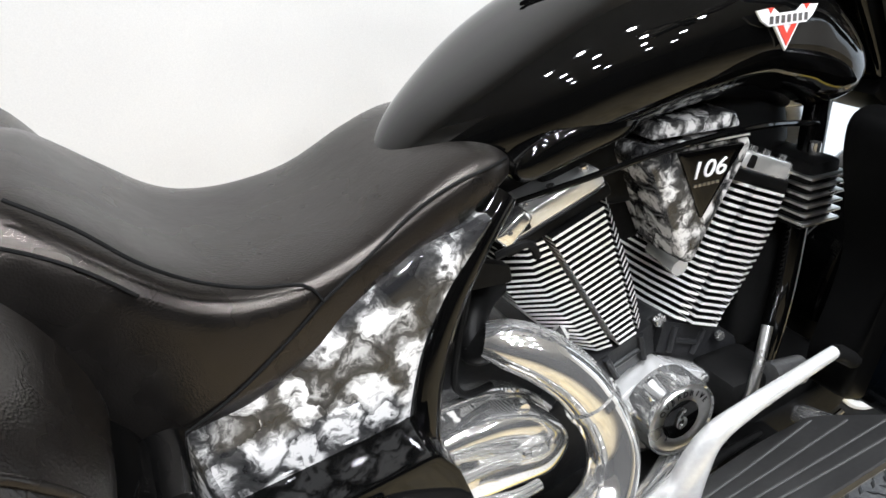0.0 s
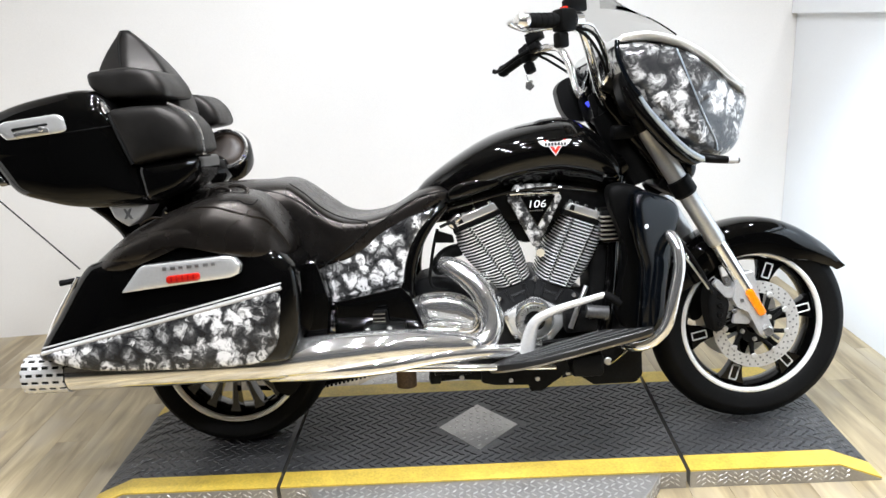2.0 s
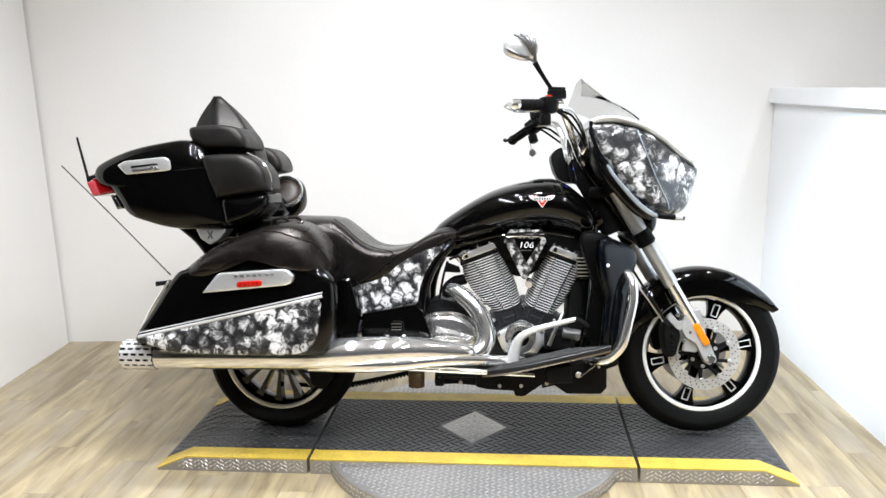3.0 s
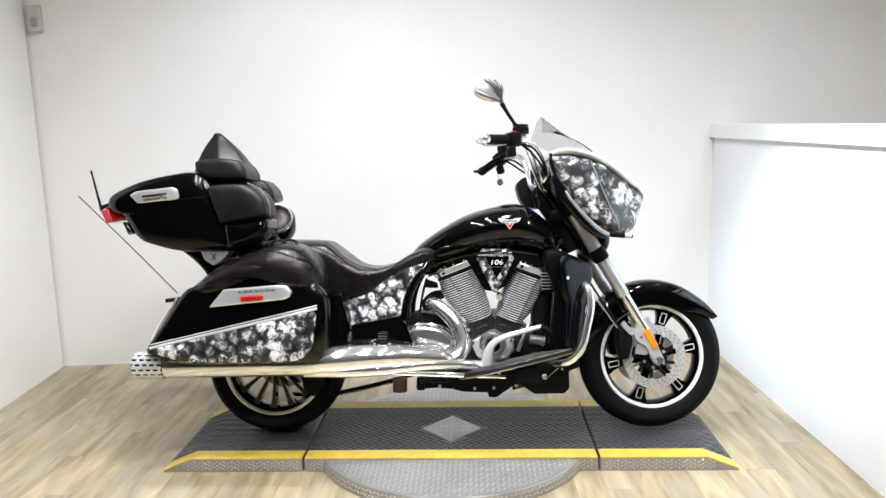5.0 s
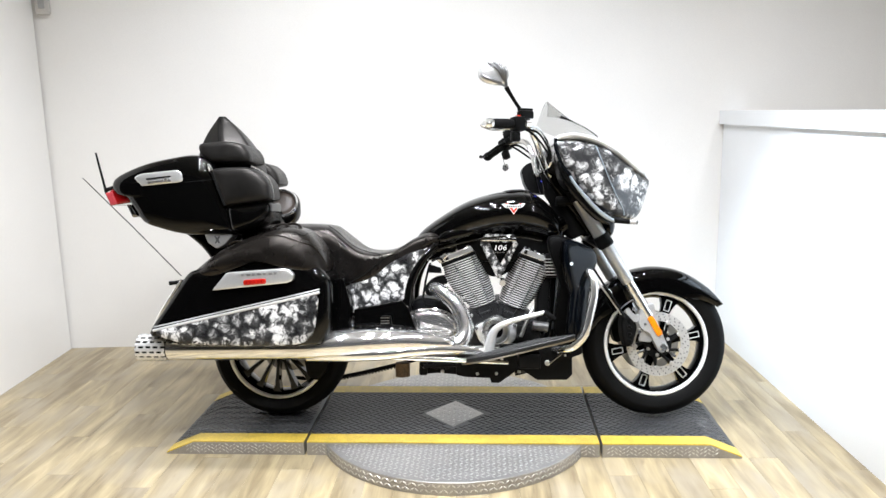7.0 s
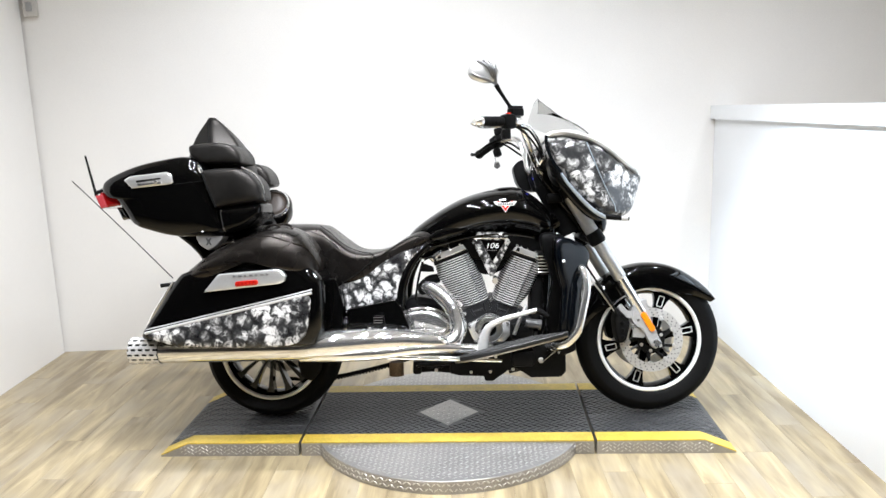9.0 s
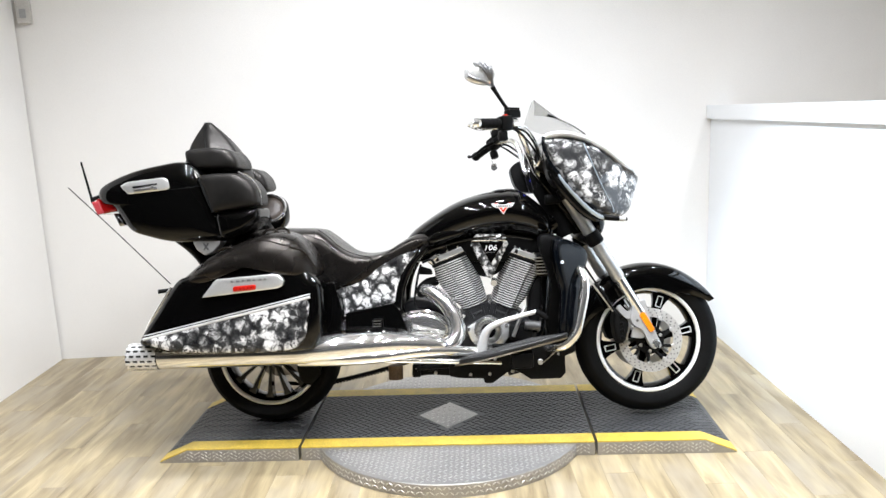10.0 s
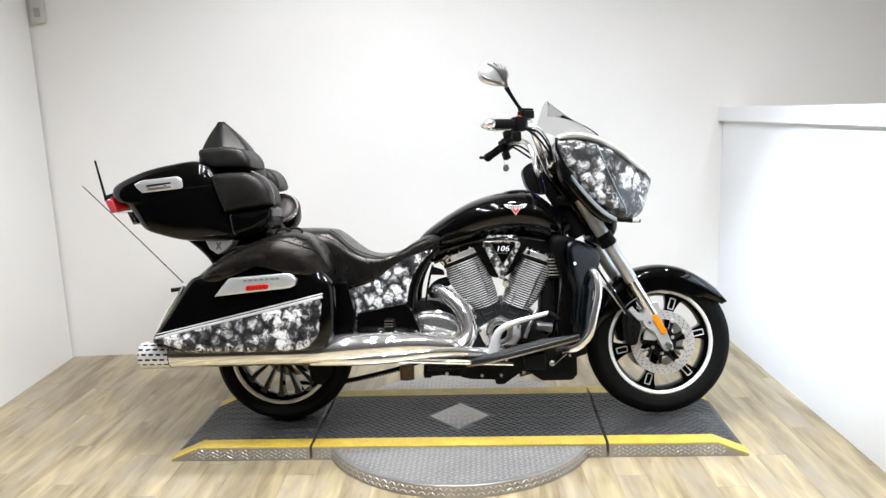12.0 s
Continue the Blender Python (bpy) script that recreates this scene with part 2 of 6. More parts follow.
WALL = mat("wall_paint", (0.80, 0.784, 0.757), 0.55, vary=0.045, scale=1.3, fine=260, bump=0.06)
PANEL = mat("white_wall_panel", (0.76, 0.78, 0.80), 0.3, vary=0.02, scale=3, fine=200)
CEILING = mat("ceiling_paint", (0.40, 0.40, 0.40), 0.8, vary=0.1)
# set dark for what the lacquer and chrome mirror
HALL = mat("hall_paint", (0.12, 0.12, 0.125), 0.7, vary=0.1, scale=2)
FINEDGE = mat("fin_edge", (0.86, 0.86, 0.85), 0.34, 0.35, vary=0.05)
SATINCHROME = mat("satin_chrome", (0.92, 0.92, 0.91), 0.17, 0.72, vary=0.05)
FORKTUBE = mat("brushed_fork_tube", (0.55, 0.55, 0.54), 0.33, 0.7, vary=0.06)
CASTGREY = mat("cast_grey_metal", (0.50, 0.50, 0.50), 0.36, 0.4, vary=0.12, bump=0.1)
PLATERED = mat("orange_red_reflector", (0.42, 0.014, 0.008), 0.15, coat=1.0, vary=0.15)
BOARD = mat("footboard_rubber", 0.009, 0.40, vary=0.4, scale=12, bump=0.15)
PEDAL = mat("cast_aluminium", (0.86, 0.86, 0.85), 0.24, 0.55, vary=0.08)
PLANK = plank_mat()
GAP = mat("floor_underlay", (0.08, 0.06, 0.045), 0.8)
MAT = mat("rubber_mat", (0.047, 0.0475, 0.049), 0.42, vary=0.6, scale=4, bump=0.2)
# pale blue put into the colour for the bright reflection along the fairing rim
BAND = mat("pale_blue_reflection", (0.50, 0.58, 0.66), 0.18, 0.6, vary=0.1, coat=1.0)
MATSTUD = mat("mat_tread", (0.014, 0.014, 0.015), 0.34, vary=0.4, scale=5, bump=0.2)
GUNMETAL = mat("gunmetal", (0.16, 0.16, 0.16), 0.38, 0.7, vary=0.2)
YELLOW = mat("yellow_tape", (0.58, 0.415, 0.065), 0.46, vary=0.22, scale=14, bump=0.1)
TREAD = mat("tread_plate", (0.38, 0.37, 0.355), 0.36, 0.7, vary=0.12, scale=9, bump=0.15)
STUD = mat("tread_stud", (0.60, 0.59, 0.57), 0.33, 0.72, vary=0.1)
PLASTIC = mat("white_plastic", (0.55, 0.53, 0.50), 0.4)


PADSKIN.node_tree.nodes["Principled BSDF"].inputs["Specular Tint"].default_value = (1.0, 0.93, 0.87, 1)
for soft, level in ((SATIN, 0.09), (CASE, 0.24), (PADSKIN, 0.32), (BLACKPLASTIC, 0.04), (RUBBER, 0.14), (MATTE, 0.14)):
    soft.node_tree.nodes["Principled BSDF"].inputs["Specular IOR Level"].default_value = level
for soft, level in ((LEATHER, 0.43), (LIDSKIN, 0.41)):
    soft.node_tree.nodes["Principled BSDF"].inputs["Specular IOR Level"].default_value = level
    soft.node_tree.nodes["Principled BSDF"].inputs["Specular Tint"].default_value = (1.0, 0.90, 0.82, 1)
for soft in (GLOSS, NAVY, GRAPHIC, GRAPHIC_FINE, GRAPHIC_FAIRING):
    soft.node_tree.nodes["Principled BSDF"].inputs["Specular IOR Level"].default_value = 0.0
    soft.node_tree.nodes["Principled BSDF"].inputs["Coat IOR"].default_value = 1.6 if soft in (GRAPHIC, GRAPHIC_FINE, GRAPHIC_FAIRING) else 1.43
for soft in (RUBBER, MATTE):
    soft.node_tree.nodes["Principled BSDF"].inputs["Specular IOR Level"].default_value = 0.10


# ---- shaping helpers ----
def finish(name, bm, material, parent=None, label="", sharp=38.0):
    bmesh.ops.remove_doubles(bm, verts=bm.verts, dist=1e-5)
    bmesh.ops.recalc_face_normals(bm, faces=bm.faces)
    me = bpy.data.meshes.new(name)
    bm.to_mesh(me)
    bm.free()
    me.materials.append(material)
    for p in me.polygons:
        p.use_smooth = True
    me.set_sharp_from_angle(angle=radians(sharp))
    ob = new(name, me)
    if parent:
        ob.parent = parent
    if label:
        tagged(ob, label)
    return ob


def part(name, bm, material, parent, label="", sharp=38.0):
    return finish(name, bm, material, parent, label, sharp)


def spline(pts, n=6, closed=False):
    """A smooth line through the points."""
    P = [np.array(p, float) for p in pts]
    out, k = [], len(P)
    for i in range(k if closed else k - 1):
        if closed:
            a, b, c, d = P[i - 1], P[i], P[(i + 1) % k], P[(i + 2) % k]
        else:
            a, b, c, d = P[max(i - 1, 0)], P[i], P[i + 1], P[min(i + 2, k - 1)]
        for s in range(n):
            t = s / n
            out.append(0.5 * ((2 * b) + (c - a) * t + (2 * a - 5 * b + 4 * c - d) * t * t + (3 * b - a - 3 * c + d) * t ** 3))
    if not closed:
        out.append(P[-1])
    return out


def rounded(pts, r=0.01, n=4):
    """A closed outline with its corners rounded."""
    P, out = [np.array(p, float) for p in pts], []
    for i in range(len(P)):
        a, b, c = P[i - 1], P[i], P[(i + 1) % len(P)]
        u, v = a - b, c - b
        ru, rv = min(r, np.linalg.norm(u) * 0.45), min(r, np.linalg.norm(v) * 0.45)
        s, e = b + u / np.linalg.norm(u) * ru, b + v / np.linalg.norm(v) * rv
        for k in range(n + 1):
            t = k / n
            out.append((1 - t) ** 2 * s + 2 * t * (1 - t) * b + t * t * e)
    return out


def loft(rings, closed=True, caps=True, bm=None):
    bm = bm or bmesh.new()
    V = [[bm.verts.new(tuple(p)) for p in r] for r in rings]
    n = len(V[0])
    for a, b in zip(V, V[1:]):
        for i in range(n if closed else n - 1):
            j = (i + 1) % n
            bm.faces.new((a[i], a[j], b[j], b[i]))
    if caps and closed:
        for r in (V[0], V[-1]):
            if len({tuple(round(c, 6) for c in v.co) for v in r}) > 2:
                bm.faces.new(r)
    return bm


def pillow(outline, y_in, y_out, dome=0.02, p=3.0, steps=7, both=False):
    """A plate with the outline in x and z, from y_in to y_out, whose outer face swells."""
    P = [np.array(q, float) for q in outline]
    C = sum(P) / len(P)
    sgn = 1 if y_out > y_in else -1
    base = y_out - sgn * dome
    S = [1 - (1 - math.cos(math.pi / 2 * i / steps)) for i in range(steps)] + [0.0]
    face = []
    for i in range(steps + 1):
        s = math.cos(math.pi / 2 * i / steps) if i < steps else 0.0
        s = s ** (2 / p)
        y = base + sgn * dome * (1 - s ** p) ** (1 / p)
        face.append((s, y))
    rings = []
    if both:
        for s, y in reversed(face):
            rings.append([(*(C + s * (q - C))[:1], -y, (C + s * (q - C))[1]) for q in P])
    else:
        rings.append([(q[0], y_in, q[1]) for q in P])
    for s, y in face:
        rings.append([((C + s * (q - C))[0], y, (C + s * (q - C))[1]) for q in P])
    return loft(rings)


def slab(outline, y0, y1, bevel=0.003):
    """A flat plate with softened edges; outline in x and z."""
    P = [np.array(q, float) for q in outline]
    C = sum(P) / len(P)
    d = max(np.linalg.norm(q - C) for q in P)
    k = 1 - bevel / d
    sgn = 1 if y1 > y0 else -1
    rings = [[(*(C + k * (q - C))[:1], y0, (C + k * (q - C))[1]) for q in P], [(q[0], y0 + sgn * bevel, q[1]) for q in P],
             [(q[0], y1 - sgn * bevel, q[1]) for q in P], [(*(C + k * (q - C))[:1], y1, (C + k * (q - C))[1]) for q in P]]
    return loft(rings)


def hull(stations, n=8, seg=28):
    """A body along x. Stations: x, middle y, half width, low z, high z, squareness."""
    rings = []
    for x, yc, w, lo, hi, p in spline(stations, n):
        ring = []
        for i in range(seg):
            a = 2 * math.pi * i / seg
            c, s = math.cos(a), math.sin(a)
            e = 2 / max(p, 1.0)
            ring.append((x, yc + max(w, 1e-3) * math.copysign(abs(c) ** e, c), (lo + hi) / 2 + max((hi - lo) / 2, 1e-3) * math.copysign(abs(s) ** e, s)))
        rings.append(ring)
    return loft(rings)


def tube(pts, r, n=5, seg=12, smooth=True, bm=None):
    """A round bar along the points; r one radius or one per point."""
    rs = r if hasattr(r, "__len__") else [r] * len(pts)
    Q = [(*p, q) for p, q in zip(pts, rs)]
    L = spline(Q, n) if smooth and len(pts) > 2 else [np.array(q, float) for q in Q]
    C = [Vector(q[:3]) for q in L]
    rings, up = [], None
    for i, q in enumerate(L):
        d = (C[min(i + 1, len(C) - 1)] - C[max(i - 1, 0)]).normalized()
        if up is None:
            up = d.orthogonal().normalized()
        up = (up - d * up.dot(d)).normalized()
        side = d.cross(up)
        rings.append([C[i] + (up * math.cos(2 * math.pi * k / seg) + side * math.sin(2 * math.pi * k / seg)) * q[3] for k in range(seg)])
    return loft(rings, bm=bm)


def lathe(profile, centre, seg=64, a0=0.0, a1=360.0, close=False):
    """Turned about the y axis through centre (x, y, z). Profile: radius and y."""
    full = abs(a1 - a0) >= 359.9
    bm = bmesh.new()
    cols = []
    for k in range(seg if full else seg + 1):
        a = radians(a0 + (a1 - a0) * k / seg)
        cols.append([bm.verts.new((centre[0] + r * math.cos(a), centre[1] + y, centre[2] + r * math.sin(a))) for r, y in profile])
    m = len(profile)
    for k in range(len(cols) if full else len(cols) - 1):
        a, b = cols[k], cols[(k + 1) % len(cols)]
        for i in range(m if close else m - 1):
            j = (i + 1) % m
            bm.faces.new((a[i], a[j], b[j], b[i]))
    if not full and close:
        bm.faces.new(cols[0])
        bm.faces.new(cols[-1])
    return bm


def box(x0, x1, y0, y1, z0, z1, r=0.004):
    bm = bmesh.new()
    bmesh.ops.create_cube(bm, size=1.0)
    for v in bm.verts:
        v.co = ((x0 + x1) / 2 + v.co.x * (x1 - x0), (y0 + y1) / 2 + v.co.y * (y1 - y0), (z0 + z1) / 2 + v.co.z * (z1 - z0))
    if r:
        bmesh.ops.bevel(bm, geom=bm.edges[:], offset=r, segments=2, affect="EDGES", profile=0.5)
    return bm


def turned(bm, m):
    bmesh.ops.transform(bm, matrix=m, verts=bm.verts)
    return bm


def bolt(x, y, z, r=0.007, h=0.006, sgn=-1):
    return lathe([(0, sgn * h), (r * 0.8, sgn * h), (r, sgn * h * 0.6), (r, 0)], (x, y, z), 10)


def letters(text, size, m, material, parent, name="lettering", depth=0.0008):
    cu = bpy.data.curves.new(name, "FONT")
    cu.body, cu.size, cu.extrude, cu.align_x, cu.align_y = text, size, depth, "CENTER", "CENTER"
    tmp = bpy.data.objects.new(name, cu)
    me = bpy.data.meshes.new_from_object(tmp)
    bpy.data.objects.remove(tmp)
    me.transform(m)
    me.materials.clear()
    me.materials.append(material)
    ob = new(name, me)
    ob.parent = parent
    return ob


# ---- the room ----
A, B = (-1.642, 1.105), (2.361, 1.44)            # the back corners of the bay
AL, BR = (-1.514, -0.7), (2.477, -2.6)           # side wall ends, out of view; the left one cut short for dark reflections
PE = (2.425, -0.8)                              # the free end of the half-height partition, unseen, cut short for dark reflections
HX0, HX1, HY0, HALLH = -5.5, 6.5, -9.0, 4.2
CY = -3.6                                       # where the lower ceiling of the bay ends


def wall(name, p, q, z0, z1, thick, material, label, category="wall"):
    """An upright slab from p to q, thick to the left of that way."""
    (x0, y0), (x1, y1) = p, q
    l = math.hypot(x1 - x0, y1 - y0)
    nx, ny = -(y1 - y0) / l * thick, (x1 - x0) / l * thick
    bm = loft([[(x0, y0, z), (x1, y1, z), (x1 + nx, y1 + ny, z), (x0 + nx, y0 + ny, z)] for z in (z0, z1)])
    return tagged(finish(name, bm, material), label, category, "", "structure")


def shifted(p, dx, dy=0.0):
    return (p[0] + dx, p[1] + dy)


wall("wall_back", shifted(A, -0.2), shifted(B, 2.0, 0.16), -0.05, CEIL, 0.15, WALL, "warm white painted back wall")
wall("wall_left", AL, A, -0.05, CEIL, 0.15, WALL, "warm white painted side wall")
wall("wall_right", shifted(B, 1.75, 0.145), shifted(BR, 1.75), -0.05, CEIL, 0.15, WALL, "beige painted wall beyond a white half-height partition")
wall("wall_right_panel", shifted(B, 0.0, -0.002), PE, 0.0, 1.30, 0.108, PANEL, "white glossy half-height partition wall", "partition wall")
wall("trim", shifted(B, -0.026, -0.004), shifted(PE, -0.026), 1.298, 1.377, 0.15, PANEL, "white ledge capping the half-height partition", "ledge")
wall("ceiling", (A[0] - 0.2, CY), (BR[0] + 2.0, CY), CEIL, CEIL + 0.1, 5.3, CEILING, "dark painted ceiling", "ceiling")
# unseen hall around the camera, added dark so the glossy black reflects little
wall("wall_hall_left", (HX0, HY0), (HX0, AL[1]), -0.05, HALLH, 0.15, HALL, "unseen hall wall, dark to keep reflections low")
wall("wall_hall_right", (HX1, BR[1]), (HX1, HY0), -0.05, HALLH, 0.15, HALL, "unseen hall wall, dark to keep reflections low")
wall("wall_hall_front", (HX1, HY0), (HX0, HY0), -0.05, HALLH, 0.15, HALL, "unseen hall wall, dark to keep reflections low")
wall("wall_hall_back_left", (HX0, AL[1]), (AL[0] - 0.15, AL[1]), -0.05, HALLH, 0.15, HALL, "unseen hall wall, dark to keep reflections low")
wall("wall_hall_lintel_left", (A[0] - 0.2, AL[1] + 0.1), (A[0] - 0.2, CY + 0.15), CEIL + 0.1, HALLH, 0.15, HALL, "unseen hall wall, dark to keep reflections low")
wall("wall_hall_back_right", (BR[0] + 1.9, BR[1]), (HX1, BR[1]), -0.05, HALLH, 0.15, HALL, "unseen hall wall, dark to keep reflections low")
wall("wall_hall_lintel", (A[0] - 0.2, CY), (BR[0] + 2.0, CY), CEIL + 0.1, HALLH, 0.15, HALL, "unseen hall wall, dark to keep reflections low")
wall("ceiling_hall", (HX0, HY0), (HX1, HY0), HALLH, HALLH + 0.1, AL[1] - HY0 + 0.1, CEILING, "unseen ceiling that closes the hall", "ceiling")

# floor of laminate planks
base = wall("floor", (HX0, HY0), (HX1, HY0), -0.06, -0.004, 1.6 - HY0, GAP, "light oak laminate plank floor", "floor")
PW, PL = 0.118, 0.96


def plank_mesh(w, l):
    bm = box(0.0002, w - 0.0002, 0.0003, l - 0.0003, -0.012, 0.0, 0)
    top = [e for e in bm.edges if all(v.co.z > -0.001 for v in e.verts)]
    bmesh.ops.bevel(bm, geom=top, offset=0.0005, segments=1, affect="EDGES")
    me = bpy.data.meshes.new("plank")
    bm.to_mesh(me)
    bm.free()
    me.materials.append(PLANK)
    return me


PLANKS = {}
FLOOR = pose(-1.80, 0, 0, 0, 0, 1.7)
for col in range(39):
    end = 1.135 + 0.0837 * (col * PW - 0.15) + 0.0297 * (col * PW)     # the back wall's line over the boards
    y = -4.4 - (col * 0.37 % 1.0) * PL
    while y < end - 0.02:
        y0, y1 = max(y, -4.6), min(y + PL, end)
        size = round(y1 - y0, 3)
        if size not in PLANKS:
            PLANKS[size] = plank_mesh(PW, size)
        ob = new("plank", PLANKS[size])
        ob.parent = base
        ob.matrix_world = FLOOR @ pose(col * PW, y0, 0.0)
        y += PL
for x0, x1, y0, y1 in ((HX0, -1.60, HY0, -0.6), (2.75, HX1, HY0, 1.7), (-1.60, 2.75, HY0, -4.2)):
    tagged(finish("floor_rest", loft([[(x0, y0, z), (x1, y0, z), (x1, y1, z), (x0, y1, z)] for z in (-0.012, -0.001)]), PLANK), "laminate floor of the hall", "floor", "", "structure")

# ---- wall switch ----
switch = new("wall_switch")
switch.matrix_world = pose(-1.612, 1.071, 2.065, 0, 0, 4.8)
tagged(switch, "small off-white plastic sensor box on the wall", "wall sensor")
part("housing", turned(box(-0.04, 0.04, -0.035, 0.0, -0.075, 0.075, 0.012), pose(0.035, 0.055, 0)), PLASTIC, switch)
part("button", turned(box(-0.018, 0.018, -0.041, -0.034, -0.045, 0.005, 0.004), pose(0.035, 0.055, 0)), mat("grey_plastic", 0.35, 0.4), switch)

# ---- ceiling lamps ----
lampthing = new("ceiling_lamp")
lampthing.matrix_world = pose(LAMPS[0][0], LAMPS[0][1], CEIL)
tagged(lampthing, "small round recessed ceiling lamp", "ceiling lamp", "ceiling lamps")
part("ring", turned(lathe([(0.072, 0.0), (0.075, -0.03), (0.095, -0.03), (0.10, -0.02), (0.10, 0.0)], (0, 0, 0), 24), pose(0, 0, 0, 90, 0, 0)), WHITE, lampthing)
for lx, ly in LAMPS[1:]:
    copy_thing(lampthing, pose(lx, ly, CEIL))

# ---- the ramp platform ----
RX0, RX1, TX0, TX1, RY0, RY1 = -0.424, 1.96, -0.305, 1.835, -0.300, 0.335
SEAMS = (0.172, 1.395)


def ramp_section(name, x0, x1, slope):
    """One section: the deck, its tread-plate skirts, the rubber mat and the yellow tape on it."""
    thing = new(name)
    thing.matrix_world = pose(0, 0, 0)
    g = 0.006
    if slope < 0:
        prof = [(RX0, 0.0), (RX0, 0.004), (TX0, H - 0.006), (x1 - g, H - 0.006), (x1 - g, 0.0)]
    elif slope > 0:
        prof = [(x0 + g, 0.0), (x0 + g, H - 0.006), (TX1, H - 0.006), (RX1, 0.004), (RX1, 0.0)]
    else:
        prof = [(x0 + g, 0.0), (x0 + g, H - 0.006), (x1 - g, H - 0.006), (x1 - g, 0.0)]
    part("deck", loft([[(x, RY0, z) for x, z in prof], [(x, RY1, z) for x, z in prof]]), TREAD, thing, "bare aluminium tread-plate deck and skirt")

    def strip(nm, ya, yb, lift, material, label, inset=0.0):
        top = [(x, z + lift) for x, z in prof[1:-1]]
        low = [(x, z + 0.0005) for x, z in prof[1:-1]]
        return part(nm, loft([[(x, y, z) for x, z in top + low[::-1]] for y in (ya, yb)]), material, thing, label)
    strip("tape", RY0 + 0.001, RY0 + 0.078, 0.0055, YELLOW, "yellow edge tape")
    strip("tape", RY1 - 0.082, RY1 - 0.001, 0.0055, YELLOW, "yellow edge tape")
    strip("rubber_mat", RY0 + 0.078, RY1 - 0.082, 0.0050, MAT, "worn black tread mat")
    # raised lozenges of the mat, down the slopes too
    def deck(x):
        if slope < 0 and x < TX0:
            return H - (H - 0.010) * (TX0 - x) / (TX0 - RX0)
        if slope > 0 and x > TX1:
            return H - (H - 0.010) * (x - TX1) / (RX1 - TX1)
        return H
    bm = bmesh.new()
    step = 0.030
    i = 0
    xa, xb = (RX0 + 0.025 if slope < 0 else x0 + 0.014), (RX1 - 0.025 if slope > 0 else x1 - 0.014)
    x = xa
    while x < xb:
        y, j = RY0 + 0.092 + (i % 2) * step / 2, 0
        while y < RY1 - 0.092:
            if not (abs(x - 0.785) / 0.15 + abs(y + 0.0) / 0.16 < 1.0):
                ang = radians(35 if (i + j) % 2 else -35)
                c, s = math.cos(ang), math.sin(ang)
                quad = [bm.verts.new((x + c * u - s * v, y + s * u + c * v, deck(x + c * u - s * v) - 0.0008)) for u, v in ((-0.0145, 0), (0, -0.0048), (0.0145, 0), (0, 0.0048))]
                top = [bm.verts.new((x + c * u - s * v, y + s * u + c * v, deck(x + c * u - s * v) + 0.0016)) for u, v in ((-0.010, 0), (0, -0.0026), (0.010, 0), (0, 0.0026))]
                bm.faces.new(top)
                for k in range(4):
                    bm.faces.new((quad[k], quad[(k + 1) % 4], top[(k + 1) % 4], top[k]))
            y += step
            j += 1
        x += step * 0.62
        i += 1
    tagged(part("mat_studs", bm, MATSTUD, thing), "raised tread studs", kind="stuff")
    # raised lozenges of the skirt
    bm = bmesh.new()
    i, x = 0, x0 + 0.03 if slope >= 0 else RX0 + 0.09
    while x < (x1 - 0.02 if slope <= 0 else RX1 - 0.09):
        for z in ((0.012, 0.028, 0.044) if i % 2 else (0.020, 0.036)):
            ang = radians(40 if (i % 4 < 2) else -40)
            c, s = math.cos(ang), math.sin(ang)
            quad = [bm.verts.new((x + c * u - s * v, RY0 - 0.0002, z + s * u + c * v)) for u, v in ((-0.0088, 0), (0, -0.0027), (0.0088, 0), (0, 0.0027))]
            top = [bm.verts.new((x + c * u - s * v, RY0 - 0.0018, z + s * u + c * v)) for u, v in ((-0.0055, 0), (0, -0.0014), (0.0055, 0), (0, 0.0014))]
            bm.faces.new(top)
            for k in range(4):
                bm.faces.new((quad[k], quad[(k + 1) % 4], top[(k + 1) % 4], top[k]))
        x += 0.0155
        i += 1
    tagged(part("skirt_studs", bm, STUD, thing), "raised aluminium lozenges", kind="stuff")
    return thing


tagged(ramp_section("ramp", RX0, SEAMS[0], -1), "black mat ramp end with yellow taped edges on the floor", "ramp", "ramp sections")
mid = tagged(ramp_section("ramp_platform", SEAMS[0], SEAMS[1], 0), "black mat platform with yellow taped edges under the motorcycle", "platform", "ramp sections")
tagged(ramp_section("ramp", SEAMS[1], RX1, 1), "black mat ramp end with yellow taped edges on the floor", "ramp", "ramp sections")
# the bare lozenge in the middle of the mat
DX, DY = 0.132, 0.145
part("lozenge_plate", loft([[(0.783 - DX * k, 0.0, z), (0.783, -DY * k, z), (0.783 + DX * k, 0.0, z), (0.783, DY * k, z)] for k, z in ((1.0, H - 0.002), (1.0, H + 0.0005), (0.985, H + 0.0012))]), TREAD, mid, "bare aluminium lozenge")
bm = bmesh.new()
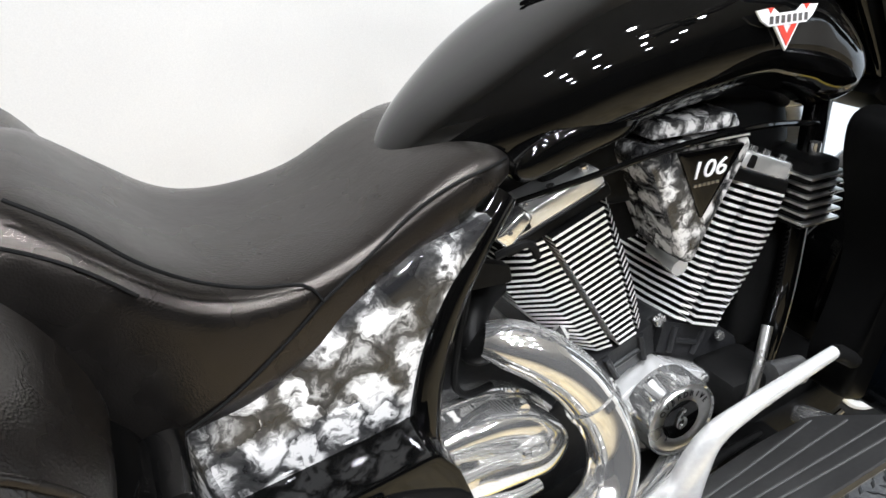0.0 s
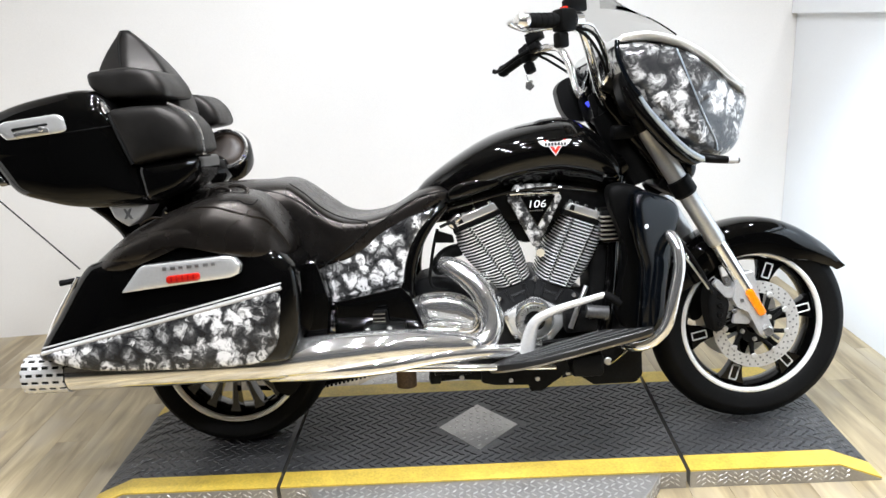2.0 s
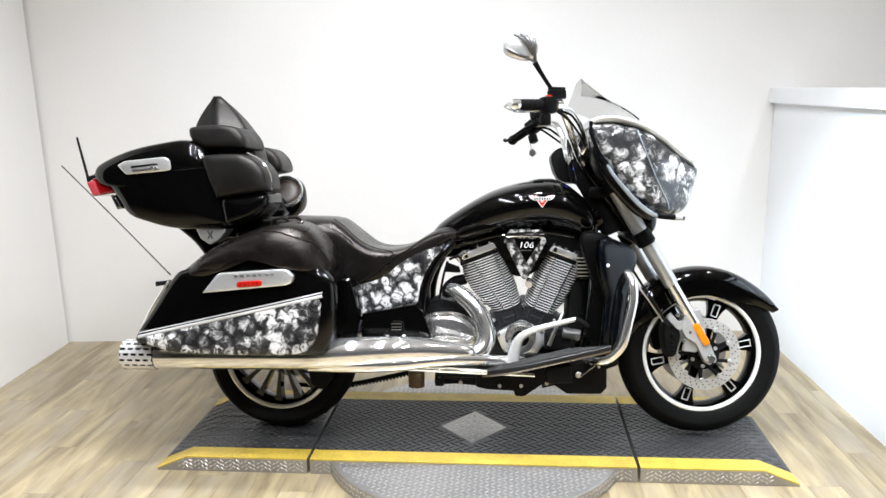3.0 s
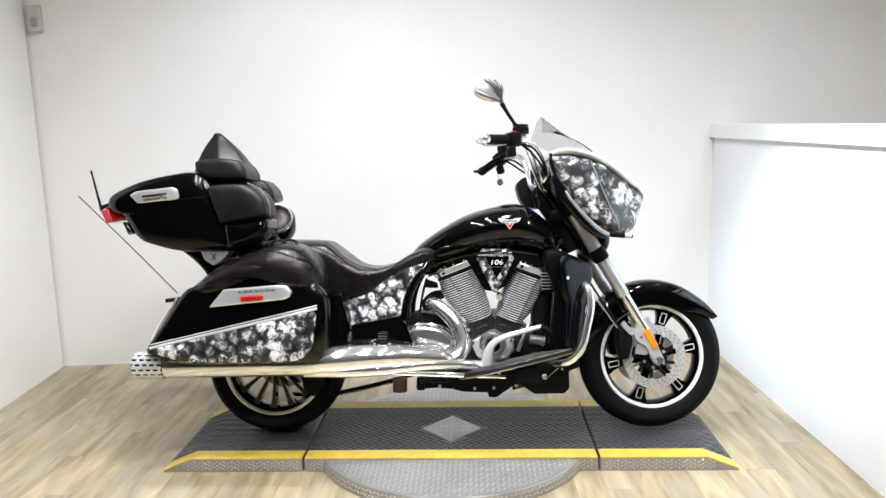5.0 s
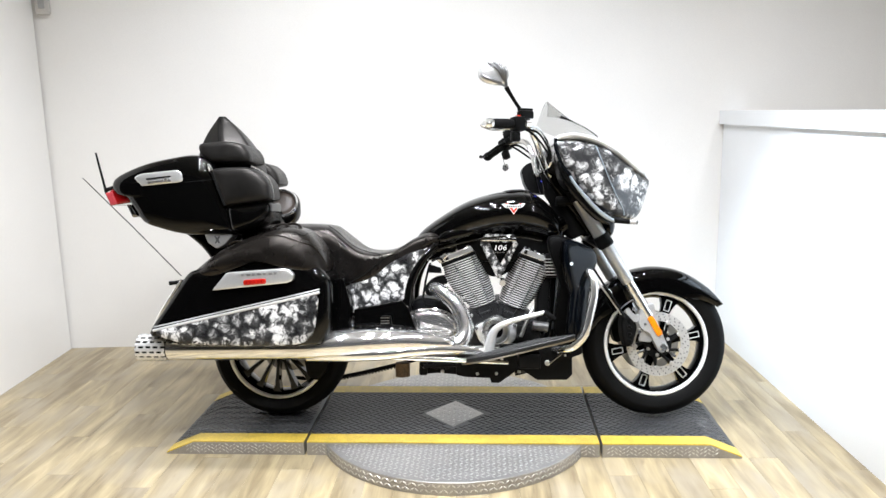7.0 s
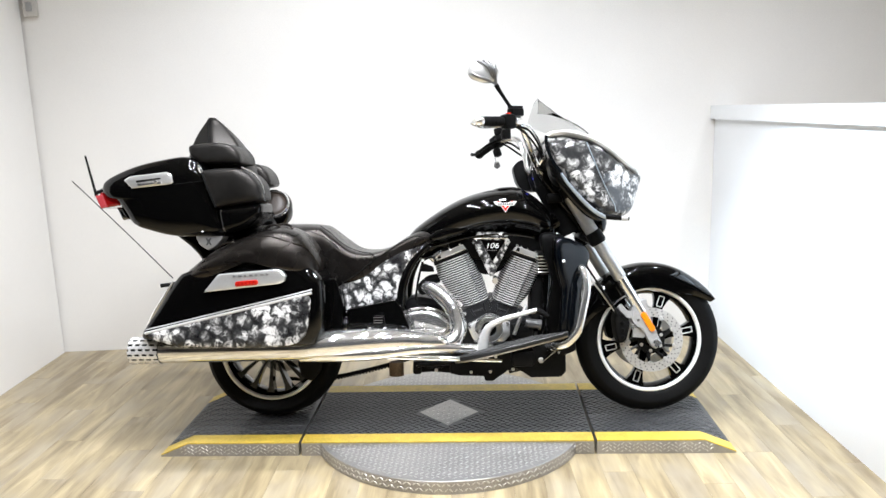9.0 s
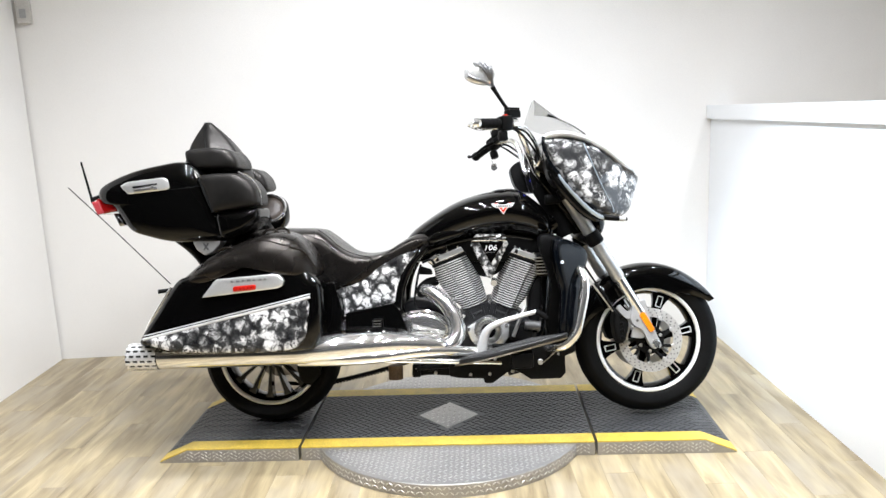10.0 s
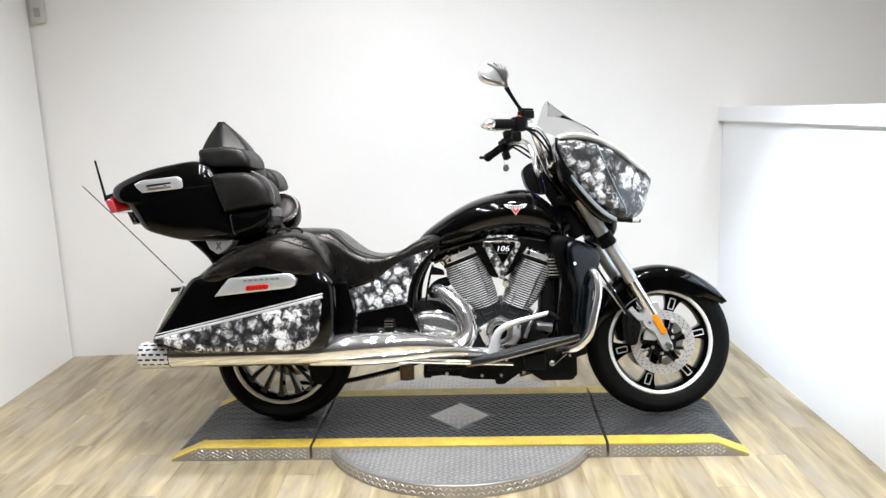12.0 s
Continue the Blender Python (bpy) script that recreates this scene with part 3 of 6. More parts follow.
for i in range(-6, 7):
    for j in range(-6, 7):
        x, y = i * 0.024, j * 0.024 + (i % 2) * 0.012
        if abs(x) / DX + abs(y) / DY < 0.88:
            ang = radians(40 if (i + j) % 2 else -40)
            c, s = math.cos(ang), math.sin(ang)
            quad = [bm.verts.new((0.783 + x + c * u - s * v, y + s * u + c * v, H + 0.001)) for u, v in ((-0.011, 0), (0, -0.0035), (0.011, 0), (0, 0.0035))]
            top = [bm.verts.new((0.783 + x + c * u - s * v, y + s * u + c * v, H + 0.0026)) for u, v in ((-0.007, 0), (0, -0.0018), (0.007, 0), (0, 0.0018))]
            bm.faces.new(top)
            for k in range(4):
                bm.faces.new((quad[k], quad[(k + 1) % 4], top[(k + 1) % 4], top[k]))
tagged(part("plate_studs", bm, STUD, mid), "raised aluminium lozenges", kind="stuff")


def round_plate(name, a0, a1, yedge):
    """The part of the round tread plate that stands out beside the platform."""
    thing = new(name)
    CX, CY, R = 0.787, -0.03, 0.592
    pts = [(CX + R * math.cos(radians(a)), CY + R * math.sin(radians(a))) for a in np.linspace(a0, a1, 49)]
    pts = [(x, y) for x, y in pts if (y < yedge - 0.001 if yedge < 0 else y > yedge + 0.001)]
    half = math.sqrt(R * R - (yedge - CY) ** 2)
    ends = [(CX - half, yedge), (CX + half, yedge)] if pts[0][0] < pts[-1][0] else [(CX + half, yedge), (CX - half, yedge)]
    ring = [ends[0]] + pts + [ends[1]]
    zs = ((1.0, 0.0), (1.0, H - 0.010), (0.996, H - 0.007))
    part("plate", loft([[((CX + (x - CX) * k), (CY + (y - CY) * k) if y != yedge else y, z) for x, y in ring] for k, z in zs]), TREAD, thing)
    bm = bmesh.new()
    n = 0
    for i in range(-30, 31):
        for j in range(-30, 31):
            x, y = CX + i * 0.021, CY + j * 0.021 + (i % 2) * 0.0105
            inside = (y < yedge - 0.012) if yedge < 0 else (y > yedge + 0.012)
            if inside and math.hypot(x - CX, y - CY) < R - 0.018:
                ang = radians(42 if (i + j) % 2 else -42)
                c, s = math.cos(ang), math.sin(ang)
                quad = [bm.verts.new((x + c * u - s * v, y + s * u + c * v, H - 0.0072)) for u, v in ((-0.0115, 0), (0, -0.0035), (0.0115, 0), (0, 0.0035))]
                top = [bm.verts.new((x + c * u - s * v, y + s * u + c * v, H - 0.0054)) for u, v in ((-0.007, 0), (0, -0.0018), (0.007, 0), (0, 0.0018))]
                bm.faces.new(top)
                for k in range(4):
                    bm.faces.new((quad[k], quad[(k + 1) % 4], top[(k + 1) % 4], top[k]))
    # lozenges on the rim
    for n in range(0, 200):
        a = a0 + (a1 - a0) * n / 200
        x, y = CX + R * math.cos(radians(a)), CY + R * math.sin(radians(a))
        if (y < yedge - 0.01 if yedge < 0 else y > yedge + 0.01):
            t = Vector((-math.sin(radians(a)), math.cos(radians(a)), 0))
            o = Vector((math.cos(radians(a)), math.sin(radians(a)), 0))
            zc = 0.016 if n % 2 else 0.037
            ang = radians(40 if (n % 4 < 2) else -40)
            c, s = math.cos(ang), math.sin(ang)
            quad = [bm.verts.new(Vector((x, y, zc)) + t * (c * u - s * v) + Vector((0, 0, s * u + c * v)) - o * 0.0002) for u, v in ((-0.011, 0), (0, -0.0035), (0.011, 0), (0, 0.0035))]
            top = [bm.verts.new(Vector((x, y, zc)) + t * (c * u - s * v) + Vector((0, 0, s * u + c * v)) + o * 0.0015) for u, v in ((-0.007, 0), (0, -0.0018), (0.007, 0), (0, 0.0018))]
            bm.faces.new(top)
            for k in range(4):
                bm.faces.new((quad[k], quad[(k + 1) % 4], top[(k + 1) % 4], top[k]))
    tagged(part("plate_studs", bm, STUD, thing), "raised aluminium lozenges", kind="stuff")
    return thing


tagged(round_plate("turntable_plate", 180, 360, RY0 - 0.001), "round aluminium tread plate jutting out beside the ramp", "turntable", "turntable halves")
tagged(round_plate("turntable_plate", 0, 180, RY1 + 0.001), "round aluminium tread plate jutting out behind the ramp", "turntable", "turntable halves")

# ---- the motorcycle ----
bike = new("motorcycle")
bike.matrix_world = pose(0, 0, H, -LEAN, 0, 0)
tagged(bike, "black touring motorcycle with chrome engine and airbrushed panels", "motorcycle")


# wheels
def wheel(name, x, z, R, width, ring, spokes, phase, discs, slim=1.0):
    c = (x, 0, z)
    w = width / 2
    prof = [(ring - 0.004, -w * 0.62), (ring + 0.012, -w * 0.86), (ring + (R - ring) * 0.45, -w), (R - 0.035, -w * 0.96), (R - 0.012, -w * 0.62), (R, 0),
            (R - 0.012, w * 0.62), (R - 0.035, w * 0.96), (ring + (R - ring) * 0.45, w), (ring + 0.012, w * 0.86), (ring - 0.004, w * 0.62)]
    P = spline([(a, b) for a, b in prof], 4)
    hub = part(name, lathe([(0.0, -0.052), (0.022, -0.055), (0.03, -0.05), (0.052, -0.046), (0.056, -0.03), (0.056, 0.03), (0.052, 0.046), (0.0, 0.05)], c, 32), GLOSS, bike, "black cast wheel")
    part("tyre", lathe([tuple(q) for q in P], c, 96), RUBBER, hub, "black road tyre")
    for s in (-1, 1):
        part("rim_lip", lathe([(ring + 0.004, s * w * 0.70), (ring + 0.002, s * w * 0.80), (ring - 0.004, s * w * 0.82), (ring - 0.011, s * w * 0.76), (ring - 0.013, s * w * 0.66)], c, 96), FINEDGE, hub, "polished rim lip")
    part("rim", lathe([(ring - 0.016, -w * 0.70), (ring - 0.024, -w * 0.5), (ring - 0.030, 0), (ring - 0.024, w * 0.5), (ring - 0.016, w * 0.70)], c, 96), GLOSS, hub, "black rim well")
    for k in range(spokes):
        a = phase + 360.0 * k / spokes
        outer = ring - 0.028
        ol = [(0.045, -0.022), (0.09, -0.015), (0.15, -0.021), (outer - 0.02, -0.030), (outer + 0.006, -0.044), (outer + 0.006, 0.044), (outer - 0.02, 0.030), (0.15, 0.021), (0.09, 0.015), (0.045, 0.022)]
        ol = [(u, v * slim) for u, v in ol]
        m = Matrix.Translation(c) @ Matrix.Rotation(-radians(a), 4, "Y")
        sp = part("spoke", turned(slab(ol, -w * 0.60, -w * 0.10, 0.006), m), GLOSS, hub)
        if slim < 1:
            part("milled_edge", turned(tube([(0.07, -w * 0.60, -0.010 * slim), (outer - 0.02, -w * 0.60, -0.024 * slim)], 0.0018, seg=6, smooth=False), m), GUNMETAL if k % 3 else ALU, sp, "bright milled edge")
            continue
        # the milled slot near the rim: a raised bright frame
        u0, u1, v = 0.148, outer - 0.004, 0.0115
        fr = bmesh.new()
        for q in (-1, 1):
            tube([(u0, -w * 0.61, q * v), (u1, -w * 0.61, q * v)], 0.0024, seg=6, smooth=False, bm=fr)
        for u in (u0, u1):
            tube([(u, -w * 0.61, -v), (u, -w * 0.61, v)], 0.0024, seg=6, smooth=False, bm=fr)
        part("milled_edge", turned(fr, m), SILVER, sp, "bright milled edge")
    for s in discs:
        y = s * (w + 0.012)
        d = part("brake_disc", lathe([(0.100, y - 0.0025), (0.138, y - 0.0025), (0.138, y + 0.0025), (0.100, y + 0.0025)], c, 72, close=True), STEEL, hub, "drilled steel brake disc")
        if s < 0:
            holes = bmesh.new()
            for k in range(30):
                a = radians(k * 12)
                for rr, off in ((0.108, 0), (0.119, 4), (0.130, 8)):
                    b = a + radians(off)
                    h = [holes.verts.new((x + rr * math.cos(b) + 0.0032 * math.cos(g), y - 0.0032, z + rr * math.sin(b) + 0.0032 * math.sin(g))) for g in np.linspace(0, 2 * math.pi, 7)[:-1]]
                    holes.faces.new(h)
            part("drillings", holes, GUNMETAL, d)
            for k in range(9):
                a = radians(k * 40 + 10)
                sp = part("carrier_arm", tube([(x + 0.05 * math.cos(a), y * 0.92, z + 0.05 * math.sin(a)), (x + 0.106 * math.cos(a + 0.25), y - 0.001, z + 0.106 * math.sin(a + 0.25))], 0.007, seg=8, smooth=False), MATTE, d)
                part("rivet", bolt(x + 0.101 * math.cos(a + 0.25), y - 0.003, z + 0.101 * math.sin(a + 0.25), 0.0095, 0.005), STEEL, d)
            for k in range(6):
                a = radians(k * 60 + 25)
                part("carrier_bolt", bolt(x + 0.048 * math.cos(a), y * 0.98, z + 0.048 * math.sin(a), 0.0075, 0.006), STEEL, d)
                part("spoke_web", tube([(x + 0.06 * math.cos(a), y * 0.80, z + 0.06 * math.sin(a)), (x + 0.098 * math.cos(a), y * 0.80, z + 0.098 * math.sin(a))], 0.006, seg=8, smooth=False), GUNMETAL if k % 2 else MATTE, d)
        part("disc_carrier", lathe([(0.03, y * 0.98), (0.06, y * 0.98), (0.062, y * 0.86), (0.03, y * 0.86)], c, 32, close=True), MATTE, hub)
    return hub


wheel("front_wheel", 1.667, 0.325, 0.317, 0.120, 0.226, 6, 71, (-1, 1))
wheel("rear_wheel", 0.0, 0.311, 0.311, 0.185, 0.226, 15, 26, (1,), 0.42)


# mudguards
def fender_sec(cx, cz, R, w, depth, a0, a1, n=40, tip=0.0):
    rings = []
    for k in range(n + 1):
        t = k / n
        a = radians(a0 + (a1 - a0) * t)
        taper = min(1.0, 0.35 + 3.0 * t) * min(1.0, 0.35 + 3.0 * (1 - t))
        d = depth * taper
        r = R + tip * max(0, 1 - 6 * t) * 0.5
        half = [(r - d, 0.93), (r - d * 0.7, 0.97), (r - d * 0.45, 0.985), (r - min(0.045, d * 0.4), 0.965), (r - 0.028, 0.915), (r - 0.016, 0.81), (r - 0.008, 0.62), (r - 0.002, 0.32)]
        sec = [(q, -w * u) for q, u in half] + [(r, 0)] + [(q, w * u) for q, u in half[::-1]]
        sec += [(q - 0.004, y * 0.95) for q, y in sec[::-1]]
        rings.append([(cx + q * math.cos(a), y, cz + q * math.sin(a)) for q, y in sec])
    return loft(rings)


part("front_mudguard", fender_sec(1.667, 0.325, 0.336, 0.083, 0.108, 31, 168, tip=0.02), GLOSS, bike, "gloss black front mudguard")
part("rear_mudguard", fender_sec(0.0, 0.33, 0.36, 0.125, 0.16, 20, 188), GLOSS, bike, "gloss black rear mudguard")

# forks
FA, FB = np.array((1.312, 0.96)), np.array((1.676, 0.345))


def fpt(t, y):
    q = FA + (FB - FA) * t
    return (q[0], y, q[1])


for s in (-1, 1):
    y = s * 0.122
    fk = part("fork_leg", tube([fpt(0.01, y), fpt(0.265, y)], 0.0292, seg=24, smooth=False), FORKTUBE, bike, "brushed silver fork tube")
    part("fork_cap", tube([fpt(-0.055, y), fpt(-0.05, y), fpt(0.012, y), fpt(0.015, y)], [0.02, 0.03, 0.034, 0.03], seg=24, smooth=False), SATIN, fk)
    part("fork_clamp", tube([fpt(0.262, y), fpt(0.27, y), fpt(0.335, y), fpt(0.345, y)], [0.028, 0.036, 0.036, 0.03], seg=24, smooth=False), SATIN, fk, "black lower clamp")
    part("outer_tube", tube([fpt(0.34, y), fpt(0.575, y), fpt(0.585, y), fpt(0.60, y)], [0.0275, 0.0275, 0.0265, 0.021], seg=24, smooth=False), FORKTUBE, fk, "silver outer fork tube")
    part("slider", tube([fpt(0.59, y), fpt(0.83, y)], 0.0235, seg=20, smooth=False), CHROME, fk, "chrome slider")
    fb = part("caliper_bracket", slab(rounded([(1.578, 0.498), (1.629, 0.508), (1.651, 0.411), (1.693, 0.315), (1.664, 0.292), (1.647, 0.306), (1.612, 0.379), (1.575, 0.399), (1.563, 0.423)], 0.008), y * 0.90, y * 1.16, 0.004), CASTGREY, fk, "cast grey axle and caliper bracket")
    part("bracket_arm", slab(rounded([(1.589, 0.423), (1.548, 0.425), (1.516, 0.46), (1.508, 0.472), (1.524, 0.488), (1.544, 0.464), (1.56, 0.456), (1.589, 0.463)], 0.008), y * 0.90, y * 1.08, 0.004), CASTGREY, fb)
    part("bracket_lug", slab(rounded([(1.57, 0.344), (1.581, 0.389), (1.621, 0.385), (1.633, 0.357), (1.622, 0.338)], 0.006), y * 0.88, y * 1.00, 0.003), CASTGREY, fb)
    part("bolt", bolt(1.592, y * 1.165, 0.418, 0.006, 0.003, s), GUNMETAL, fb)
    part("bolt", bolt(1.545, y * 1.085, 0.482, 0.006, 0.003, s), GUNMETAL, fb)
    if s < 0:
        part("reflector", turned(pillow(rounded([(-0.046, -0.013), (0.046, -0.013), (0.046, 0.013), (-0.046, 0.013)], 0.011), 0, -0.008, 0.004), pose(1.632, y * 1.16 - 0.003, 0.410, 0, 60, 0)), AMBER, fk, "long amber reflector")
        for bx, bz in ((1.544, 0.484), (1.566, 0.386), (1.676, 0.322)):
            part("bolt", bolt(bx, y * 1.17, bz, 0.008), CHROME, fk)
    cal = part("brake_caliper", pillow(rounded([(1.505, 0.465), (1.545, 0.475), (1.565, 0.40), (1.545, 0.325), (1.515, 0.315), (1.500, 0.36), (1.495, 0.42)], 0.015), s * 0.06, s * 0.128, 0.02), MATTE, fk, "black brake caliper")
    for bz in (0.345, 0.375, 0.405, 0.435):
        part("bolt", bolt(1.528, s * 0.128, bz, 0.009, 0.006, s), SATIN, cal)
part("brake_hose", tube([(1.36, -0.20, 0.66), (1.40, -0.19, 0.60), (1.46, -0.16, 0.52), (1.505, -0.135, 0.445)], 0.0045, seg=8), SATIN, bike)
part("brake_line", tube([(1.375, -0.16, 0.615), (1.43, -0.15, 0.545), (1.49, -0.14, 0.46)], 0.0035, seg=8), ALU, bike, "steel brake line")
part("axle", tube([(1.667, -0.15, 0.325), (1.667, 0.15, 0.325)], 0.014, seg=16, smooth=False), ALU, bike)
part("front_axle_nut", bolt(1.667, -0.146, 0.319, 0.017, 0.01), CHROME, bike)

# the front end is turned a little to its left, about the raked steering axis
STEER = Matrix.Translation((1.27, 0, 0.985)) @ Matrix.Rotation(radians(5.5), 4, Vector((-0.39, 0, 0.615)).normalized()) @ Matrix.Translation((-1.27, 0, -0.985))


def steered(ob, m=STEER):
    ob.data.transform(m)
    for child in ob.children:
        steered(child, m)


for ob in list(bike.children):
    if ob.name.split(".")[0] not in ("rear_wheel", "rear_mudguard"):
        steered(ob)

# tank, widest high on its flanks
def sagged(bm, power):
    """Draw the widest line of a hull up or down, keeping its top and bottom lines."""
    rows = {}
    for v in bm.verts:
        rows.setdefault(round(v.co.x, 4), []).append(v)
    for row in rows.values():
        lo, hi = min(v.co.z for v in row), max(v.co.z for v in row)
        for v in row:
            v.co.z = lo + (hi - lo) * ((v.co.z - lo) / max(hi - lo, 1e-6)) ** power
    return bm


tank = part("fuel_tank", sagged(hull([(0.612, 0, 0.020, 0.755, 0.784, 2.0), (0.66, 0, 0.080, 0.748, 0.838, 2.1), (0.76, 0, 0.136, 0.757, 0.907, 2.6), (0.86, 0, 0.164, 0.782, 0.960, 2.45), (0.96, 0, 0.178, 0.800, 0.990, 2.3),
                             (1.05, 0, 0.180, 0.803, 1.003, 2.15), (1.10, 0, 0.178, 0.797, 1.001, 2.15), (1.15, 0, 0.177, 0.790, 0.984, 2.2), (1.205, 0, 0.172, 0.774, 0.942, 2.15), (1.24, 0, 0.155, 0.780, 0.900, 2.2), (1.256, 0, 0.11, 0.80, 0.87, 2.3)], 8, 48), 0.92), GLOSS, bike, "gloss black fuel tank", 60)
part("filler_cap", hull([(1.00, -0.03, 0.02, 0.985, 0.996, 2), (1.03, -0.03, 0.05, 0.985, 1.004, 2), (1.08, -0.03, 0.055, 0.985, 1.007, 2), (1.12, -0.03, 0.045, 0.98, 0.998, 2), (1.14, -0.03, 0.02, 0.972, 0.986, 2)]), GLOSS, tank)
# lower edge of the tank and the dark frame beam under it
part("tank_seam", tube([(0.70, -0.118, 0.742), (0.80, -0.148, 0.770), (0.93, -0.168, 0.797), (1.06, -0.170, 0.802), (1.17, -0.155, 0.785)], 0.004, seg=8), GLOSS, tank)
part("knee_recess", pillow(rounded([(0.73, 0.775), (0.88, 0.812), (0.90, 0.832), (0.86, 0.85), (0.76, 0.83), (0.72, 0.80)], 0.02), -0.10, -0.153, 0.02), GLOSS, tank)
# tank badge
EM = pose(1.050, -0.1800, 0.924, -8, 0, 2) @ Matrix.Scale(0.84, 4)
em = part("tank_badge", turned(slab([(-0.028, 0.004), (0.0, -0.036), (0.028, 0.004)], 0, -0.004, 0.001), EM), WHITE, bike, "chrome, red and white winged V badge")
part("badge_field", turned(slab([(-0.021, 0.001), (0.0, -0.030), (0.021, 0.001), (0.010, 0.001), (0.0, -0.014), (-0.010, 0.001)], -0.003, -0.0052, 0.0006), EM), REDPAINT, em)
part("badge_wing", turned(slab([(-0.060, 0.020), (-0.030, 0.022), (-0.018, 0.014), (0.018, 0.014), (0.030, 0.022), (0.058, 0.020), (0.048, 0.006), (0.036, -0.002), (-0.036, -0.002), (-0.050, 0.006)], -0.002, -0.006, 0.001), EM), WHITE, em)
for k in range(7):
    part("badge_bar", turned(box(-0.036 + k * 0.011, -0.029 + k * 0.011, -0.0068, -0.0055, 0.001, 0.011, 0), EM), DARKCHROME, em)
for q in (-1, 1):
    part("badge_field", turned(slab([(q * 0.028, 0.022), (q * 0.040, 0.022), (q * 0.034, 0.014)], -0.004, -0.0066, 0.0006), EM), REDPAINT, em)

# seat
SEAT = [(0.735, 0, 0.108, 0.786, 0.804, 2.2), (0.728, 0, 0.128, 0.772, 0.818, 2.5), (0.705, 0, 0.142, 0.758, 0.826, 3.0), (0.67, 0, 0.150, 0.738, 0.820, 3.6), (0.62, 0, 0.154, 0.712, 0.797, 4.4), (0.55, 0, 0.160, 0.675, 0.757, 5.5),
        (0.48, 0, 0.172, 0.64, 0.739, 6.0), (0.42, 0, 0.176, 0.605, 0.741, 6.0), (0.375, 0, 0.176, 0.59, 0.757, 6.0), (0.325, 0, 0.174, 0.575, 0.795, 6.0), (0.275, 0, 0.170, 0.565, 0.837, 5.5), (0.24, 0, 0.168, 0.56, 0.856, 5.0),
        (0.15, 0, 0.18, 0.60, 0.864, 3.6), (0.0, 0, 0.185, 0.62, 0.864, 3.2), (-0.12, 0, 0.17, 0.66, 0.848, 2.6), (-0.16, 0, 0.12, 0.70, 0.80, 2.2)]
seat = part("seat", hull(SEAT, 6, 64), LEATHER, bike, "black leather stepped two-up seat", 70)
part("seat_seam", tube([(0.255, -0.150, 0.857), (0.299, -0.158, 0.826), (0.340, -0.164, 0.788), (0.382, -0.166, 0.760), (0.430, -0.168, 0.742), (0.478, -0.168, 0.732), (0.495, -0.172, 0.712)], 0.0020, seg=8), MATTE, seat)
part("seat_seam", tube([(0.495, -0.172, 0.712), (0.540, -0.163, 0.738), (0.600, -0.154, 0.776), (0.650, -0.150, 0.797), (0.695, -0.144, 0.805), (0.722, -0.128, 0.806)], 0.0020, seg=8), MATTE, seat)
part("seat_seam", tube([(0.495, -0.172, 0.712), (0.450, -0.176, 0.676), (0.400, -0.178, 0.640), (0.350, -0.177, 0.612), (0.320, -0.176, 0.600)], 0.0018, seg=8), MATTE, seat)
part("seat_seam", tube([(0.139, -0.143, 0.846), (0.204, -0.153, 0.835), (0.259, -0.160, 0.814), (0.301, -0.168, 0.790), (0.335, -0.176, 0.762)], 0.0020, seg=8), MATTE, seat)
# side panel under the seat
SP = rounded([(0.290, 0.482), (0.300, 0.585), (0.45, 0.655), (0.60, 0.735), (0.690, 0.760), (0.640, 0.695), (0.605, 0.620), (0.583, 0.540), (0.578, 0.512)], 0.012)
sp = part("side_panel", pillow(SP, -0.10, -0.172, 0.012, 4), GRAPHIC, bike, "side panel with airbrushed black and white graphic")
part("pinstripe", tube([(0.292, -0.174, 0.488), (0.43, -0.178, 0.503), (0.575, -0.174, 0.518)], 0.0040, seg=8), STRIPE, sp)
part("pinstripe", tube([(0.292, -0.174, 0.477), (0.43, -0.178, 0.492), (0.575, -0.174, 0.507)], 0.0026, seg=8), STRIPE, sp)
part("backing_panel", pillow(rounded([(0.20, 0.36), (0.20, 0.62), (0.60, 0.70), (0.60, 0.36)], 0.03), 0.10, -0.13, 0.02), SATIN, bike)
# ---- panniers ----
BAG = [(-0.435, 0.430), (-0.36, 0.545), (-0.275, 0.665), (-0.228, 0.690), (-0.16, 0.718), (-0.01, 0.752), (0.11, 0.770), (0.19, 0.755), (0.245, 0.715), (0.290, 0.67), (0.316, 0.62), (0.312, 0.48), (0.285, 0.405), (0.235, 0.380), (-0.05, 0.384), (-0.28, 0.392), (-0.375, 0.410)]
LID = [(-0.278, 0.655), (-0.222, 0.708), (-0.138, 0.766), (-0.015, 0.818), (0.114, 0.852), (0.200, 0.838), (0.258, 0.780), (0.290, 0.705), (0.284, 0.672), (0.222, 0.672), (0.195, 0.705), (0.150, 0.727), (-0.085, 0.728), (-0.125, 0.705), (-0.165, 0.662), (-0.215, 0.640)]
LOWER = [(-0.400, 0.442), (-0.28, 0.470), (-0.05, 0.520), (0.272, 0.592), (0.262, 0.500), (0.248, 0.428), (0.205, 0.392), (0.10, 0.384), (-0.10, 0.386), (-0.28, 0.394), (-0.375, 0.422)]
